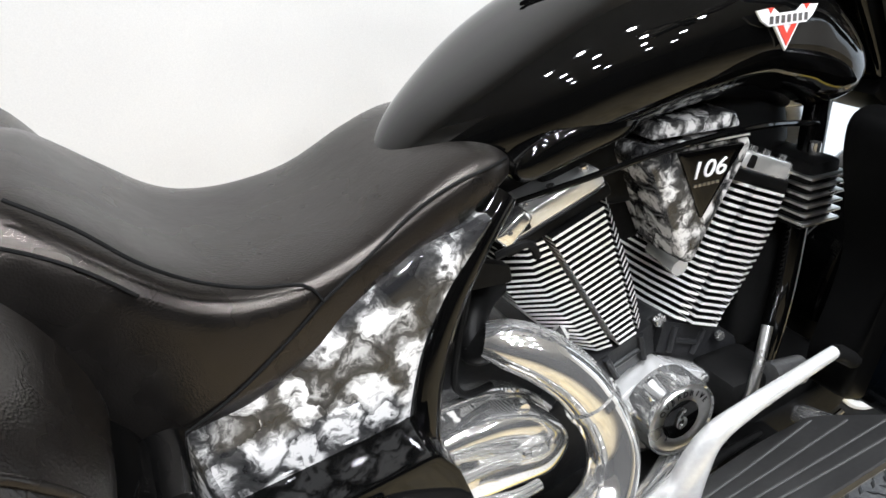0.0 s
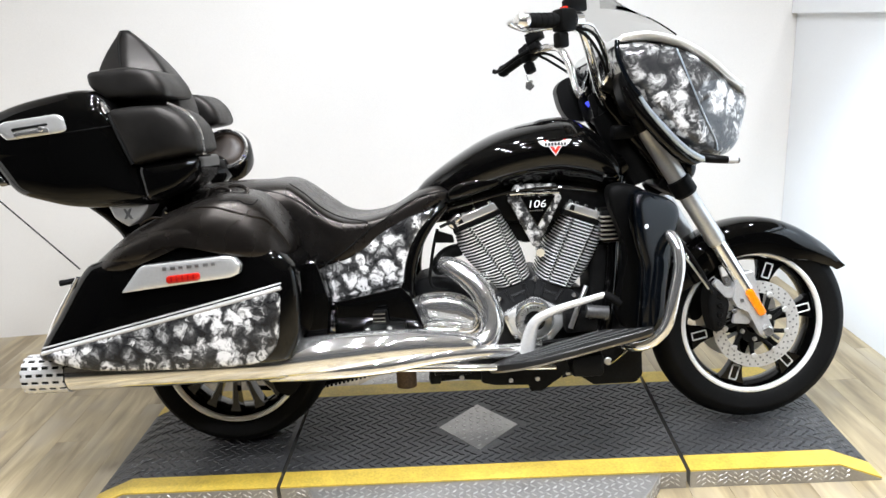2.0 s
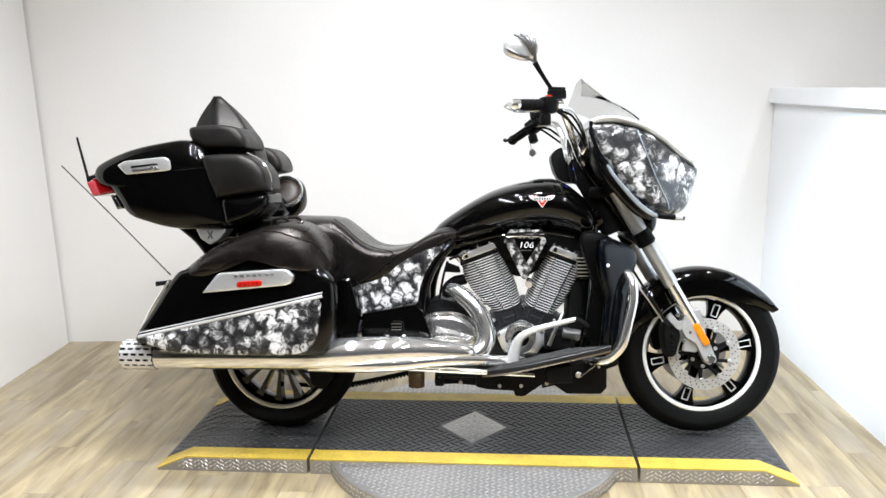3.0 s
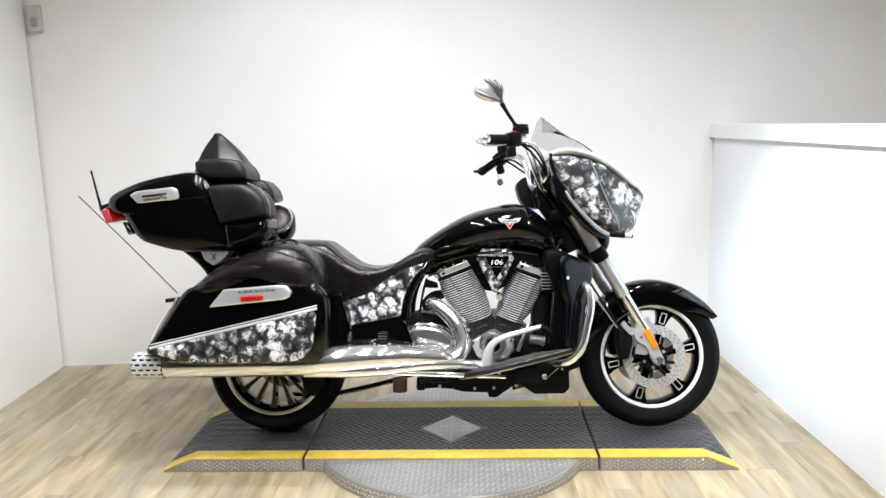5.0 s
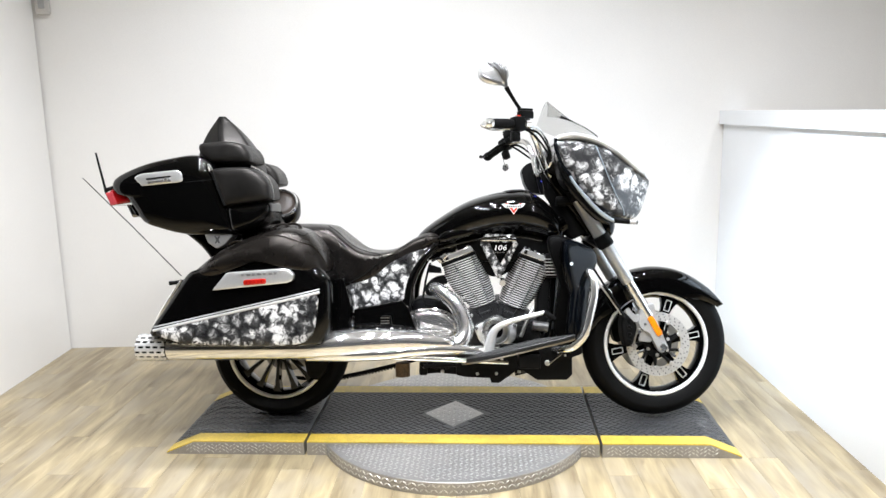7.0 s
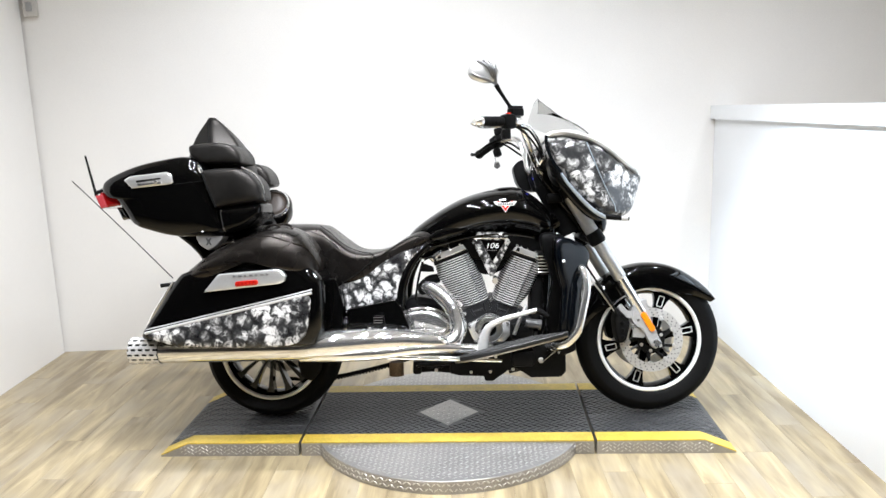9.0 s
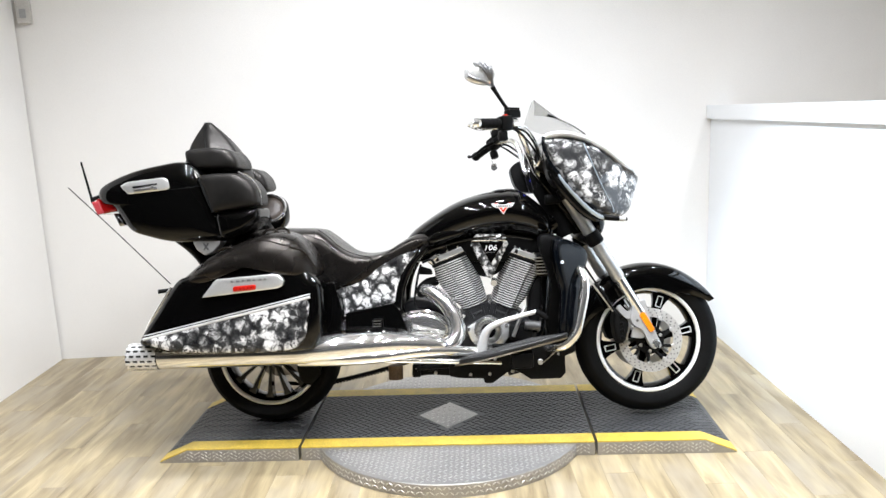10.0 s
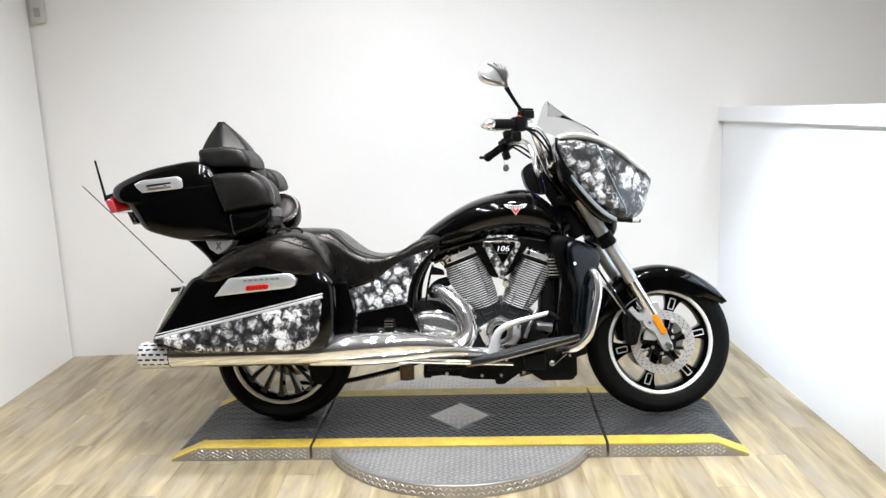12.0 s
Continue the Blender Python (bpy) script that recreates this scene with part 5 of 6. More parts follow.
# V-shaped cover between the cylinders
VC = rounded([(0.905, 0.772), (0.912, 0.786), (1.062, 0.784), (1.070, 0.770), (1.008, 0.650), (0.996, 0.622), (0.978, 0.624), (0.957, 0.668)], 0.008)
# black block added behind the V cover, where shadow lies between the cylinders
part("intake_body", pillow(rounded([(0.835, 0.775), (1.109, 0.770), (1.085, 0.700), (1.040, 0.650), (1.010, 0.630), (0.965, 0.622), (0.905, 0.640), (0.860, 0.700)], 0.01), 0.05, -0.055, 0.01), MATTE, eng, "black block behind the V cover for the shadow there")
vc = part("intake_cover", pillow(VC, -0.06, -0.150, 0.012, 4), GRAPHIC_FINE, eng, "V-shaped cover with airbrushed graphic")
part("cover_insert", pillow(rounded([(0.944, 0.780), (1.050, 0.778), (0.992, 0.686)], 0.005), -0.13, -0.1545, 0.003, 5), GLOSS, vc, "black triangular insert")
letters("106", 0.031, pose(0.993, -0.1553, 0.754, 90, 0, 0) @ Matrix(((1.25, 0.22, 0, 0), (0, 1, 0, 0), (0, 0, 1, 0), (0, 0, 0, 1))), WHITE, vc, "number")
for k in range(6):
    part("name_bar", box(0.971 + k * 0.007, 0.9755 + k * 0.007, -0.1560, -0.1540, 0.7335, 0.7370, 0), ALU, vc)
part("cover_edge", tube([(0.915, -0.146, 0.786), (0.985, -0.149, 0.787), (1.060, -0.146, 0.785)], 0.0028, seg=8), CHROME, vc, "bright upper edge")
part("cover_top", pillow(rounded([(0.918, 0.794), (1.062, 0.792), (1.052, 0.812), (0.93, 0.814)], 0.005), -0.05, -0.135, 0.008), GRAPHIC_FINE, eng)
part("injector_bolt", tube([(1.004, -0.06, 0.607), (1.002, -0.118, 0.600)], 0.0135, seg=14, smooth=False), SATINCHROME, eng)
part("case_screw", bolt(0.985, -0.106, 0.517, 0.010, 0.008), CHROME, eng)
part("case_screw", bolt(0.868, -0.106, 0.460, 0.009, 0.008), CHROME, eng)
part("case_screw", bolt(1.100, -0.112, 0.462, 0.008, 0.008), CHROME, eng)
part("plug", tube([(0.836, -0.085, 0.530), (0.812, -0.120, 0.529)], 0.0130, seg=6, smooth=False), CHROME, eng)
# chrome cam cover and round medallion
cam_c = part("cam_cover", pillow(rounded([(0.876, 0.412), (0.966, 0.462), (0.985, 0.462), (1.075, 0.415), (1.085, 0.395), (1.02, 0.32), (0.96, 0.310), (0.90, 0.35)], 0.012), -0.08, -0.142, 0.014, 4), SATINCHROME, eng, "satin chrome cam cover")
part("cover_edge", tube([(0.882, -0.132, 0.408), (0.974, -0.134, 0.459), (1.074, -0.132, 0.409)], 0.0035, seg=8, smooth=False), CHROME, cam_c)
MC = (0.971, -0.170, 0.404)
med = part("medallion", lathe([(0.031, -0.016), (0.034, -0.018), (0.050, -0.018), (0.0535, -0.014), (0.0545, 0.0)], MC, 48), ALU, eng, "round silver medallion with black centre")
part("medallion_rim", lathe([(0.0535, 0.030), (0.0545, -0.016), (0.0575, -0.018), (0.060, -0.010), (0.060, 0.030)], MC, 48), CHROME, med)
part("medallion_centre", lathe([(0.0, -0.0165), (0.031, -0.0165), (0.032, -0.012)], MC, 40), GLOSS, med)
letters("6", 0.046, pose(MC[0], MC[1] - 0.018, MC[2], 90, 0, 0), ALU, med, "numeral")
for k, ch in enumerate("OVERDRIVE"):
    a = radians(148 - k * 14.5)
    letters(ch, 0.012, pose(MC[0] + 0.043 * math.cos(a), MC[1] - 0.0188, MC[2] + 0.043 * math.sin(a), 90, 0, 0) @ pose(0, 0, 0, 0, 0, math.degrees(a) - 90), SATIN, med, "letter", 0.0004)
for x, z in ((0.888, 0.408), (0.976, 0.453), (0.915, 0.345), (1.05, 0.42)):
    part("case_screw", bolt(x, -0.142, z, 0.008, 0.006), CHROME, eng)
part("primary_cover", pillow(rounded([(0.604, 0.470), (0.640, 0.484), (0.705, 0.486), (0.762, 0.470), (0.806, 0.430), (0.815, 0.400), (0.79, 0.362), (0.61, 0.358)], 0.02), -0.03, -0.166, 0.040, 5.0, 10), CHROME, bike, "chrome transmission cover", 60)
part("cover_rim", tube([(0.612, -0.106, 0.476), (0.645, -0.106, 0.486), (0.705, -0.106, 0.488), (0.765, -0.108, 0.470), (0.806, -0.110, 0.432)], 0.0045, seg=8), CHROME, bike, "chrome cover rim")
part("cover_screw", bolt(0.742, -0.135, 0.476, 0.011, 0.012), CHROME, bike)
part("cover_screw", bolt(0.735, -0.164, 0.425, 0.008, 0.008), CHROME, bike)
part("clutch_arm", tube([(0.635, -0.185, 0.395), (0.70, -0.195, 0.392), (0.74, -0.190, 0.390)], 0.008, seg=10), CHROME, bike)
part("gearbox_case", pillow(rounded([(0.60, 0.40), (0.605, 0.52), (0.66, 0.535), (0.76, 0.52), (0.83, 0.49), (0.84, 0.38)], 0.02), 0.10, -0.075, 0.02), CASE, bike, "dark grey gearbox casing")
part("clutch_cable", tube([(0.690, -0.11, 0.690), (0.676, -0.12, 0.640), (0.665, -0.12, 0.585), (0.658, -0.12, 0.530), (0.674, -0.12, 0.505), (0.715, -0.11, 0.500)], 0.0048, seg=8), RUBBER, bike, "black cable hoop")
part("coil_plate", slab(rounded([(0.690, 0.684), (0.736, 0.668), (0.740, 0.645), (0.676, 0.648)], 0.005), -0.10, -0.118, 0.002), SATIN, bike, "black coil bracket")
# regulator with ribs ahead of the front cylinder
reg = part("regulator", box(1.185, 1.245, -0.15, -0.05, 0.625, 0.725, 0.008), SATIN, bike, "ribbed black regulator")
for k in range(6):
    part("rib", box(1.180, 1.250, -0.158, -0.06, 0.636 + k * 0.0135, 0.640 + k * 0.0135, 0.001), ALU, reg)
part("regulator_bolt", tube([(1.222, -0.12, 0.722), (1.222, -0.12, 0.742)], 0.008, seg=10, smooth=False), CHROME, reg)

# frame, boxes and lower parts
part("frame_beam", tube([(0.64, 0, 0.72), (0.75, 0, 0.755), (0.95, 0, 0.79), (1.15, 0, 0.80), (1.28, 0, 0.86)], [0.03, 0.055, 0.06, 0.06, 0.05], seg=16), GLOSS, bike, "black frame beam")
for s in (-1, 1):
    part("frame_spar", tube([(0.715, s * 0.13, 0.765), (0.665, s * 0.150, 0.715), (0.622, s * 0.160, 0.64), (0.600, s * 0.165, 0.56), (0.598, s * 0.17, 0.48), (0.625, s * 0.17, 0.40)], 0.019, seg=14), GLOSS, bike, "gloss black frame spar")
    part("front_downtube", tube([(1.25, s * 0.09, 0.82), (1.225, s * 0.11, 0.65), (1.21, s * 0.12, 0.48), (1.17, s * 0.12, 0.27), (1.05, s * 0.12, 0.215)], 0.018, seg=12), GLOSS, bike)
part("headstock", tube([(1.235, 0, 1.02), (1.345, 0, 0.80)], 0.055, seg=20, smooth=False), MATTE, bike)
for t, nm in ((0.0, "upper_yoke"), (0.305, "lower_yoke")):
    q = fpt(t, 0)
    part(nm, turned(box(-0.045, 0.04, -0.092, 0.092, -0.018, 0.018, 0.008), pose(q[0] - 0.01, 0, q[2], 0, 32, 0)), SATIN, bike, "black fork yoke")
part("air_box", pillow(rounded([(0.80, 0.74), (0.80, 0.80), (1.20, 0.82), (1.24, 0.72), (1.10, 0.69), (0.90, 0.69)], 0.03), 0.10, -0.08, 0.02), SATIN, bike)
part("coil_bracket", pillow(rounded([(0.715, 0.705), (0.755, 0.735), (0.770, 0.722), (0.735, 0.685)], 0.006), -0.06, -0.118, 0.008), CHROME, bike)
part("hose_clip", tube([(0.700, -0.145, 0.700), (0.735, -0.155, 0.712), (0.752, -0.15, 0.690)], 0.005, seg=8), SATIN, bike)
part("lower_side_cover", pillow(rounded([(0.372, 0.402), (0.376, 0.504), (0.464, 0.520), (0.580, 0.542), (0.606, 0.510), (0.641, 0.410), (0.638, 0.380), (0.606, 0.379), (0.600, 0.399)], 0.008), -0.10, -0.240, 0.008, 8), GLOSS, bike, "gloss black lower side cover")
part("crossover_pipe", tube([(0.285, -0.185, 0.438), (0.34, -0.19, 0.436), (0.42, -0.19, 0.432)], 0.036, seg=24), DARKCHROME, bike, "dark chrome crossover pipe")
part("sub_cover", pillow(rounded([(0.285, 0.415), (0.285, 0.495), (0.45, 0.505), (0.45, 0.42)], 0.01), -0.08, -0.17, 0.01), GLOSS, bike)
pb = part("peg_bracket", slab(rounded([(0.462, 0.406), (0.464, 0.436), (0.490, 0.442), (0.494, 0.476), (0.534, 0.478), (0.538, 0.440), (0.588, 0.436), (0.590, 0.406)], 0.006), -0.24, -0.268, 0.004), SATIN, bike, "black passenger footrest bracket")
part("bracket_edge", tube([(0.464, -0.268, 0.4065), (0.588, -0.268, 0.4065)], 0.0022, seg=8, smooth=False), ALU, pb)
for x, z in ((0.477, 0.424), (0.540, 0.426)):
    part("bolt", bolt(x, -0.268, z, 0.009, 0.008), CHROME, pb)
part("peg_hinge", box(0.498, 0.530, -0.290, -0.262, 0.446, 0.482, 0.004), SATIN, pb)
for z in (0.452, 0.462, 0.474):
    part("hinge_edge", box(0.496, 0.532, -0.2915, -0.288, z, z + 0.0025, 0), ALU, pb)
part("sump", pillow(rounded([(0.635, 0.206), (0.64, 0.258), (1.08, 0.27), (1.10, 0.25), (1.05, 0.238), (1.00, 0.208), (0.92, 0.222), (0.80, 0.206), (0.70, 0.214)], 0.012), 0.13, -0.14, 0.015), MATTE, bike, "dirty black engine underside")
low = part("lower_side_plate", pillow(rounded([(0.80, 0.262), (0.86, 0.290), (1.02, 0.315), (1.28, 0.365), (1.335, 0.375), (1.335, 0.305), (1.292, 0.290), (1.293, 0.216), (1.272, 0.194), (1.142, 0.193), (1.150, 0.232), (1.040, 0.236), (1.022, 0.206), (0.992, 0.200), (0.985, 0.180), (0.950, 0.180), (0.944, 0.201), (0.84, 0.205), (0.80, 0.214)], 0.006), 0.12, -0.185, 0.012, 5), MATTE, bike, "dirty black lower frame plate")
for x, z, r in ((0.960, 0.278, 0.007), (0.996, 0.285, 0.006), (1.085, 0.281, 0.006), (1.075, 0.262, 0.007), (1.105, 0.286, 0.007), (1.125, 0.262, 0.006), (1.187, 0.268, 0.012), (0.891, 0.221, 0.007), (0.972, 0.222, 0.007), (1.262, 0.300, 0.005)):
    part("bolt", bolt(x, -0.186, z, r, 0.006), STEEL, low)
part("drain", tube([(0.565, -0.12, 0.255), (0.565, -0.12, 0.196)], 0.032, seg=12, smooth=False), mat("rusty_steel", (0.12, 0.075, 0.04), 0.6, 0.3, vary=0.4), bike, "brown stained steel bush")
part("stand_pivot", tube([(0.96, -0.08, 0.22), (0.96, -0.08, 0.185)], 0.016, seg=10, smooth=False), SATIN, bike)
for x in (0.66, 0.74, 0.86, 0.97, 1.07):
    part("bolt", bolt(x, -0.144, 0.232 + 0.010 * math.sin(x * 40), 0.008), STEEL, bike)
for x0, x1, z0, z1, y in ((0.64, 0.675, 0.205, 0.262, -0.15), (0.70, 0.77, 0.232, 0.262, -0.152), (0.83, 0.88, 0.215, 0.255, -0.15), (0.955, 0.985, 0.204, 0.25, -0.155), (1.00, 1.05, 0.235, 0.285, -0.17)):
    part("underside_bracket", box(x0, x1, y, -0.10, z0, z1, 0.006), SATIN, bike)
part("underside_pipe", tube([(0.66, -0.15, 0.245), (0.80, -0.16, 0.255), (0.95, -0.165, 0.265), (1.10, -0.17, 0.285)], 0.009, seg=8), SATIN, bike)
part("shift_linkage", tube([(1.195, -0.20, 0.268), (1.23, -0.21, 0.300), (1.27, -0.22, 0.335)], 0.0045, seg=8), DARKCHROME, bike)
belt = part("drive_belt", tube([(0.02, 0.06, 0.150), (0.16, 0.06, 0.142), (0.28, 0.06, 0.157), (0.40, 0.06, 0.182), (0.51, 0.06, 0.208), (0.62, 0.06, 0.238)], 0.009, seg=8), RUBBER, bike, "toothed rubber drive belt")
for k in range(22):
    x = 0.26 + k * 0.0145
    z = float(np.interp(x, (0.26, 0.40, 0.51, 0.62), (0.154, 0.182, 0.208, 0.238)))
    part("belt_tooth", box(x - 0.0035, x + 0.0035, 0.046, 0.074, z - 0.0135, z - 0.004, 0), RUBBER, belt)
part("swingarm", tube([(0.0, -0.115, 0.311), (0.25, -0.12, 0.32), (0.60, -0.12, 0.33)], 0.026, seg=12), SATIN, bike)
part("swingarm", tube([(0.0, 0.115, 0.311), (0.25, 0.12, 0.32), (0.60, 0.12, 0.33)], 0.026, seg=12), SATIN, bike)
part("rear_caliper", pillow(rounded([(0.08, 0.27), (0.08, 0.36), (0.15, 0.37), (0.17, 0.28)], 0.02), -0.07, -0.13, 0.02), MATTE, bike)
part("belt_guard", pillow(rounded([(0.125, 0.265), (0.235, 0.268), (0.228, 0.215), (0.186, 0.170), (0.140, 0.192)], 0.015), -0.085, -0.115, 0.01), MATTE, bike)

# footboard, brake pedal, engine guard
BO = [(0.828, -0.270), (0.855, -0.298), (0.94, -0.336), (1.06, -0.350), (1.16, -0.355), (1.25, -0.360), (1.284, -0.352), (1.275, -0.340), (1.236, -0.312), (1.165, -0.250), (1.13, -0.240), (1.05, -0.234), (0.96, -0.236), (0.87, -0.246), (0.838, -0.256)]


def board_pt(x, y, dz=0.0):
    return (x, y, 0.300 + (x - 0.83) * 0.255 + dz)


OL = spline(BO, 3, True)
fbd = part("footboard", loft([[board_pt(x, y, -0.016) for x, y in OL], [board_pt(x, y, -0.003) for x, y in OL], [board_pt(1.05 + (x - 1.05) * 0.993, -0.29 + (y + 0.29) * 0.96, 0.0) for x, y in OL]]), BOARD, bike, "black ribbed rubber rider footboard")
part("board_plate", loft([[board_pt(x, y + 0.004, -0.024) for x, y in OL], [board_pt(x, y - 0.001, -0.0165) for x, y in OL]]), mat("metal_edge", (0.20, 0.18, 0.15), 0.4, 0.9), fbd, "bare metal tray under the rubber")
for (xa, ya), (xb, yb) in (((0.905, -0.262), (1.150, -0.252)), ((0.885, -0.276), (1.185, -0.281)), ((0.885, -0.290), (1.222, -0.312)), ((0.905, -0.306), (1.252, -0.336))):
    part("rib", tube([board_pt(xa, ya, 0.0005), board_pt((xa + xb) / 2, (ya + yb) / 2 - 0.002, 0.0012), board_pt(xb, yb, 0.0008)], 0.0020, seg=6), mat("worn_rubber", 0.035, 0.6), fbd)
part("board_mount", box(1.06, 1.15, -0.33, -0.14, 0.27, 0.335, 0.01), SATIN, fbd)
ped = part("brake_pedal", tube([(0.940, -0.235, 0.322), (0.950, -0.240, 0.375), (0.970, -0.245, 0.420), (1.022, -0.25, 0.450), (1.10, -0.25, 0.472), (1.170, -0.25, 0.490)], [0.025, 0.021, 0.016, 0.0125, 0.0105, 0.009], seg=16, n=6), PEDAL, bike, "polished brake pedal")
part("pedal_rubber", tube([(1.168, -0.25, 0.490), (1.182, -0.25, 0.484), (1.215, -0.25, 0.462)], [0.011, 0.0125, 0.012], seg=12, smooth=False), RUBBER, ped, "black ribbed pedal rubber")
part("pedal_rod", tube([(0.985, -0.225, 0.345), (1.03, -0.22, 0.348), (1.10, -0.215, 0.352)], [0.010, 0.007, 0.005], seg=10, smooth=False), SATIN, ped)
part("pedal_link", tube([(1.075, -0.20, 0.38), (1.10, -0.19, 0.44), (1.13, -0.17, 0.50)], 0.008, seg=10), ALU, ped)
part("oil_filter", tube([(1.125, -0.19, 0.428), (1.19, -0.19, 0.420)], 0.020, seg=18, smooth=False), GUNMETAL, bike, "grey metal canister")
for x in (1.135, 1.18):
    part("canister_ring", tube([(x, -0.19, 0.4275 - (x - 1.12) * 0.14), (x + 0.006, -0.19, 0.4267 - (x - 1.12) * 0.14)], 0.0215, seg=18, smooth=False), GUNMETAL, bike)
# added backing: darkens the see-through gap ahead of the front cylinder
part("downtube_shroud", pillow(rounded([(1.15, 0.40), (1.155, 0.60), (1.25, 0.66), (1.27, 0.40)], 0.02), 0.10, -0.10, 0.02), MATTE, bike, "black backing added to close a gap by the frame")
part("valve_block", box(1.06, 1.16, -0.19, -0.10, 0.36, 0.43, 0.012), MATTE, bike)
for s in (-1, 1):
    part("engine_guard", tube([(1.30, s * 0.20, 0.66), (1.338, s * 0.28, 0.665), (1.358, s * 0.315, 0.640), (1.362, s * 0.335, 0.58), (1.345, s * 0.345, 0.50), (1.325, s * 0.345, 0.42), (1.300, s * 0.335, 0.380), (1.275, s * 0.318, 0.357), (1.245, s * 0.285, 0.342), (1.225, s * 0.22, 0.330), (1.215, s * 0.16, 0.320)], 0.0165, seg=16, n=6), CHROME, bike, "chrome engine guard bar")

# leg shields
LF = [(1.243, 0.792), (1.290, 0.790), (1.375, 0.752), (1.392, 0.715), (1.368, 0.640), (1.345, 0.52), (1.325, 0.370), (1.28, 0.352), (1.255, 0.40), (1.262, 0.50), (1.268, 0.58), (1.245, 0.66), (1.236, 0.73)]
LI = [(1.185, 0.800), (1.225, 0.812), (1.30, 0.790), (1.32, 0.60), (1.30, 0.365), (1.215, 0.385), (1.205, 0.45), (1.228, 0.53), (1.238, 0.60), (1.215, 0.68), (1.190, 0.745)]
for s in (-1, 1):
    ls = part("leg_shield", pillow(rounded(LF, 0.03), s * 0.225, s * 0.325, 0.045, 3.5, 8), NAVY, bike, "gloss blue-black lower leg fairing", 60)
    part("shield_inner", pillow(rounded(LI, 0.03), s * 0.185, s * 0.262, 0.03, 3.5, 8), BLACKPLASTIC, ls, "black plastic inner leg shield", 60)
    part("shield_lip", tube([(1.240, s * 0.285, 0.785), (1.232, s * 0.290, 0.72), (1.248, s * 0.290, 0.65), (1.268, s * 0.290, 0.58), (1.262, s * 0.290, 0.49), (1.252, s * 0.285, 0.40)], 0.006, seg=8), GLOSS, ls)
    part("shield_bolt", bolt(1.272, s * 0.318, 0.697, 0.008, 0.008, s), CHROME, ls)
    part("shield_box", pillow(rounded([(1.300, 0.62), (1.345, 0.60), (1.325, 0.42), (1.285, 0.40), (1.282, 0.50)], 0.02), s * 0.27, s * 0.332, 0.015), NAVY, ls)
    flare = Matrix.Identity(4)
    flare[1][0], flare[1][3] = -s * 0.6, s * 0.6 * 1.30  # rear edge further out
    for ob in (ls, *ls.children):
        if not ob.name.startswith("shield_inner"):
            ob.data.transform(flare)

# ---- front fairing ----
fair = part("fairing", hull([(1.228, 0, 0.262, 1.150, 1.206, 3), (1.26, 0, 0.272, 1.065, 1.217, 3.4), (1.31, 0, 0.278, 0.995, 1.215, 4.0), (1.38, 0, 0.279, 0.915, 1.200, 5.0), (1.43, 0, 0.274, 0.878, 1.176, 6.0), (1.47, 0, 0.262, 0.864, 1.152, 7.0),
                             (1.51, 0, 0.246, 0.860, 1.124, 7.0), (1.55, 0, 0.223, 0.866, 1.098, 6.0), (1.585, 0, 0.198, 0.882, 1.078, 5.0), (1.603, 0, 0.182, 0.915, 1.069, 4.5), (1.625, 0, 0.158, 0.970, 1.058, 4.0), (1.645, 0, 0.125, 1.018, 1.049, 3.5), (1.650, 0, 0.08, 1.028, 1.043, 3)], 5, 56), GRAPHIC_FAIRING, bike, "fairing with airbrushed black and white graphic", 75)
for s in (-1, 1):
    part("fairing_rim", tube([(1.222, s * 0.262, 1.200), (1.222, s * 0.268, 1.155), (1.245, s * 0.276, 1.092), (1.275, s * 0.280, 1.045)], 0.007, seg=10), NAVY, fair, "glossy black edge band")
    # lower rim: the cool reflection is in its colour
    part("fairing_rim", tube([(1.275, s * 0.280, 1.045), (1.305, s * 0.282, 0.998), (1.380, s * 0.280, 0.912), (1.440, s * 0.274, 0.868), (1.495, s * 0.256, 0.857)], [0.005, 0.0075, 0.009, 0.009, 0.007], seg=10), BAND, fair, "edge band with a pale blue reflection painted on")
    part("rim_underside", tube([(1.238, s * 0.262, 1.075), (1.262, s * 0.266, 1.028), (1.294, s * 0.268, 0.982), (1.368, s * 0.266, 0.897), (1.420, s * 0.256, 0.862), (1.455, s * 0.240, 0.858)], [0.008, 0.013, 0.016, 0.017, 0.013, 0.006], seg=12), GLOSS, fair, "gloss black lower edge of the fairing")
    part("inner_fairing", pillow(rounded([(1.225, 1.19), (1.20, 1.12), (1.26, 1.02), (1.36, 0.92), (1.48, 0.87), (1.50, 0.84), (1.455, 0.775), (1.40, 0.80), (1.30, 0.93), (1.23, 1.03), (1.205, 1.10)], 0.02), s * 0.02, s * 0.095, 0.02), GLOSS, fair, "black inner fairing")
    part("fairing_seam", tube([(1.385, s * 0.268, 1.170), (1.405, s * 0.279, 1.11), (1.425, s * 0.2775, 1.06), (1.458, s * 0.2685, 0.985), (1.495, s * 0.2545, 0.915), (1.503, s * 0.249, 0.885)], 0.0024, seg=6), BAND, fair)
    sig = part("turn_signal", tube([(1.455, s * 0.25, 0.868), (1.475, s * 0.285, 0.862), (1.52, s * 0.29, 0.856), (1.545, s * 0.288, 0.854)], [0.014, 0.012, 0.010, 0.008], seg=10), SATIN, fair, "slim black turn signal")
    part("signal_lens", tube([(1.512, s * 0.294, 0.857), (1.538, s * 0.292, 0.855)], 0.0095, seg=10, smooth=False), CLEAR, sig)
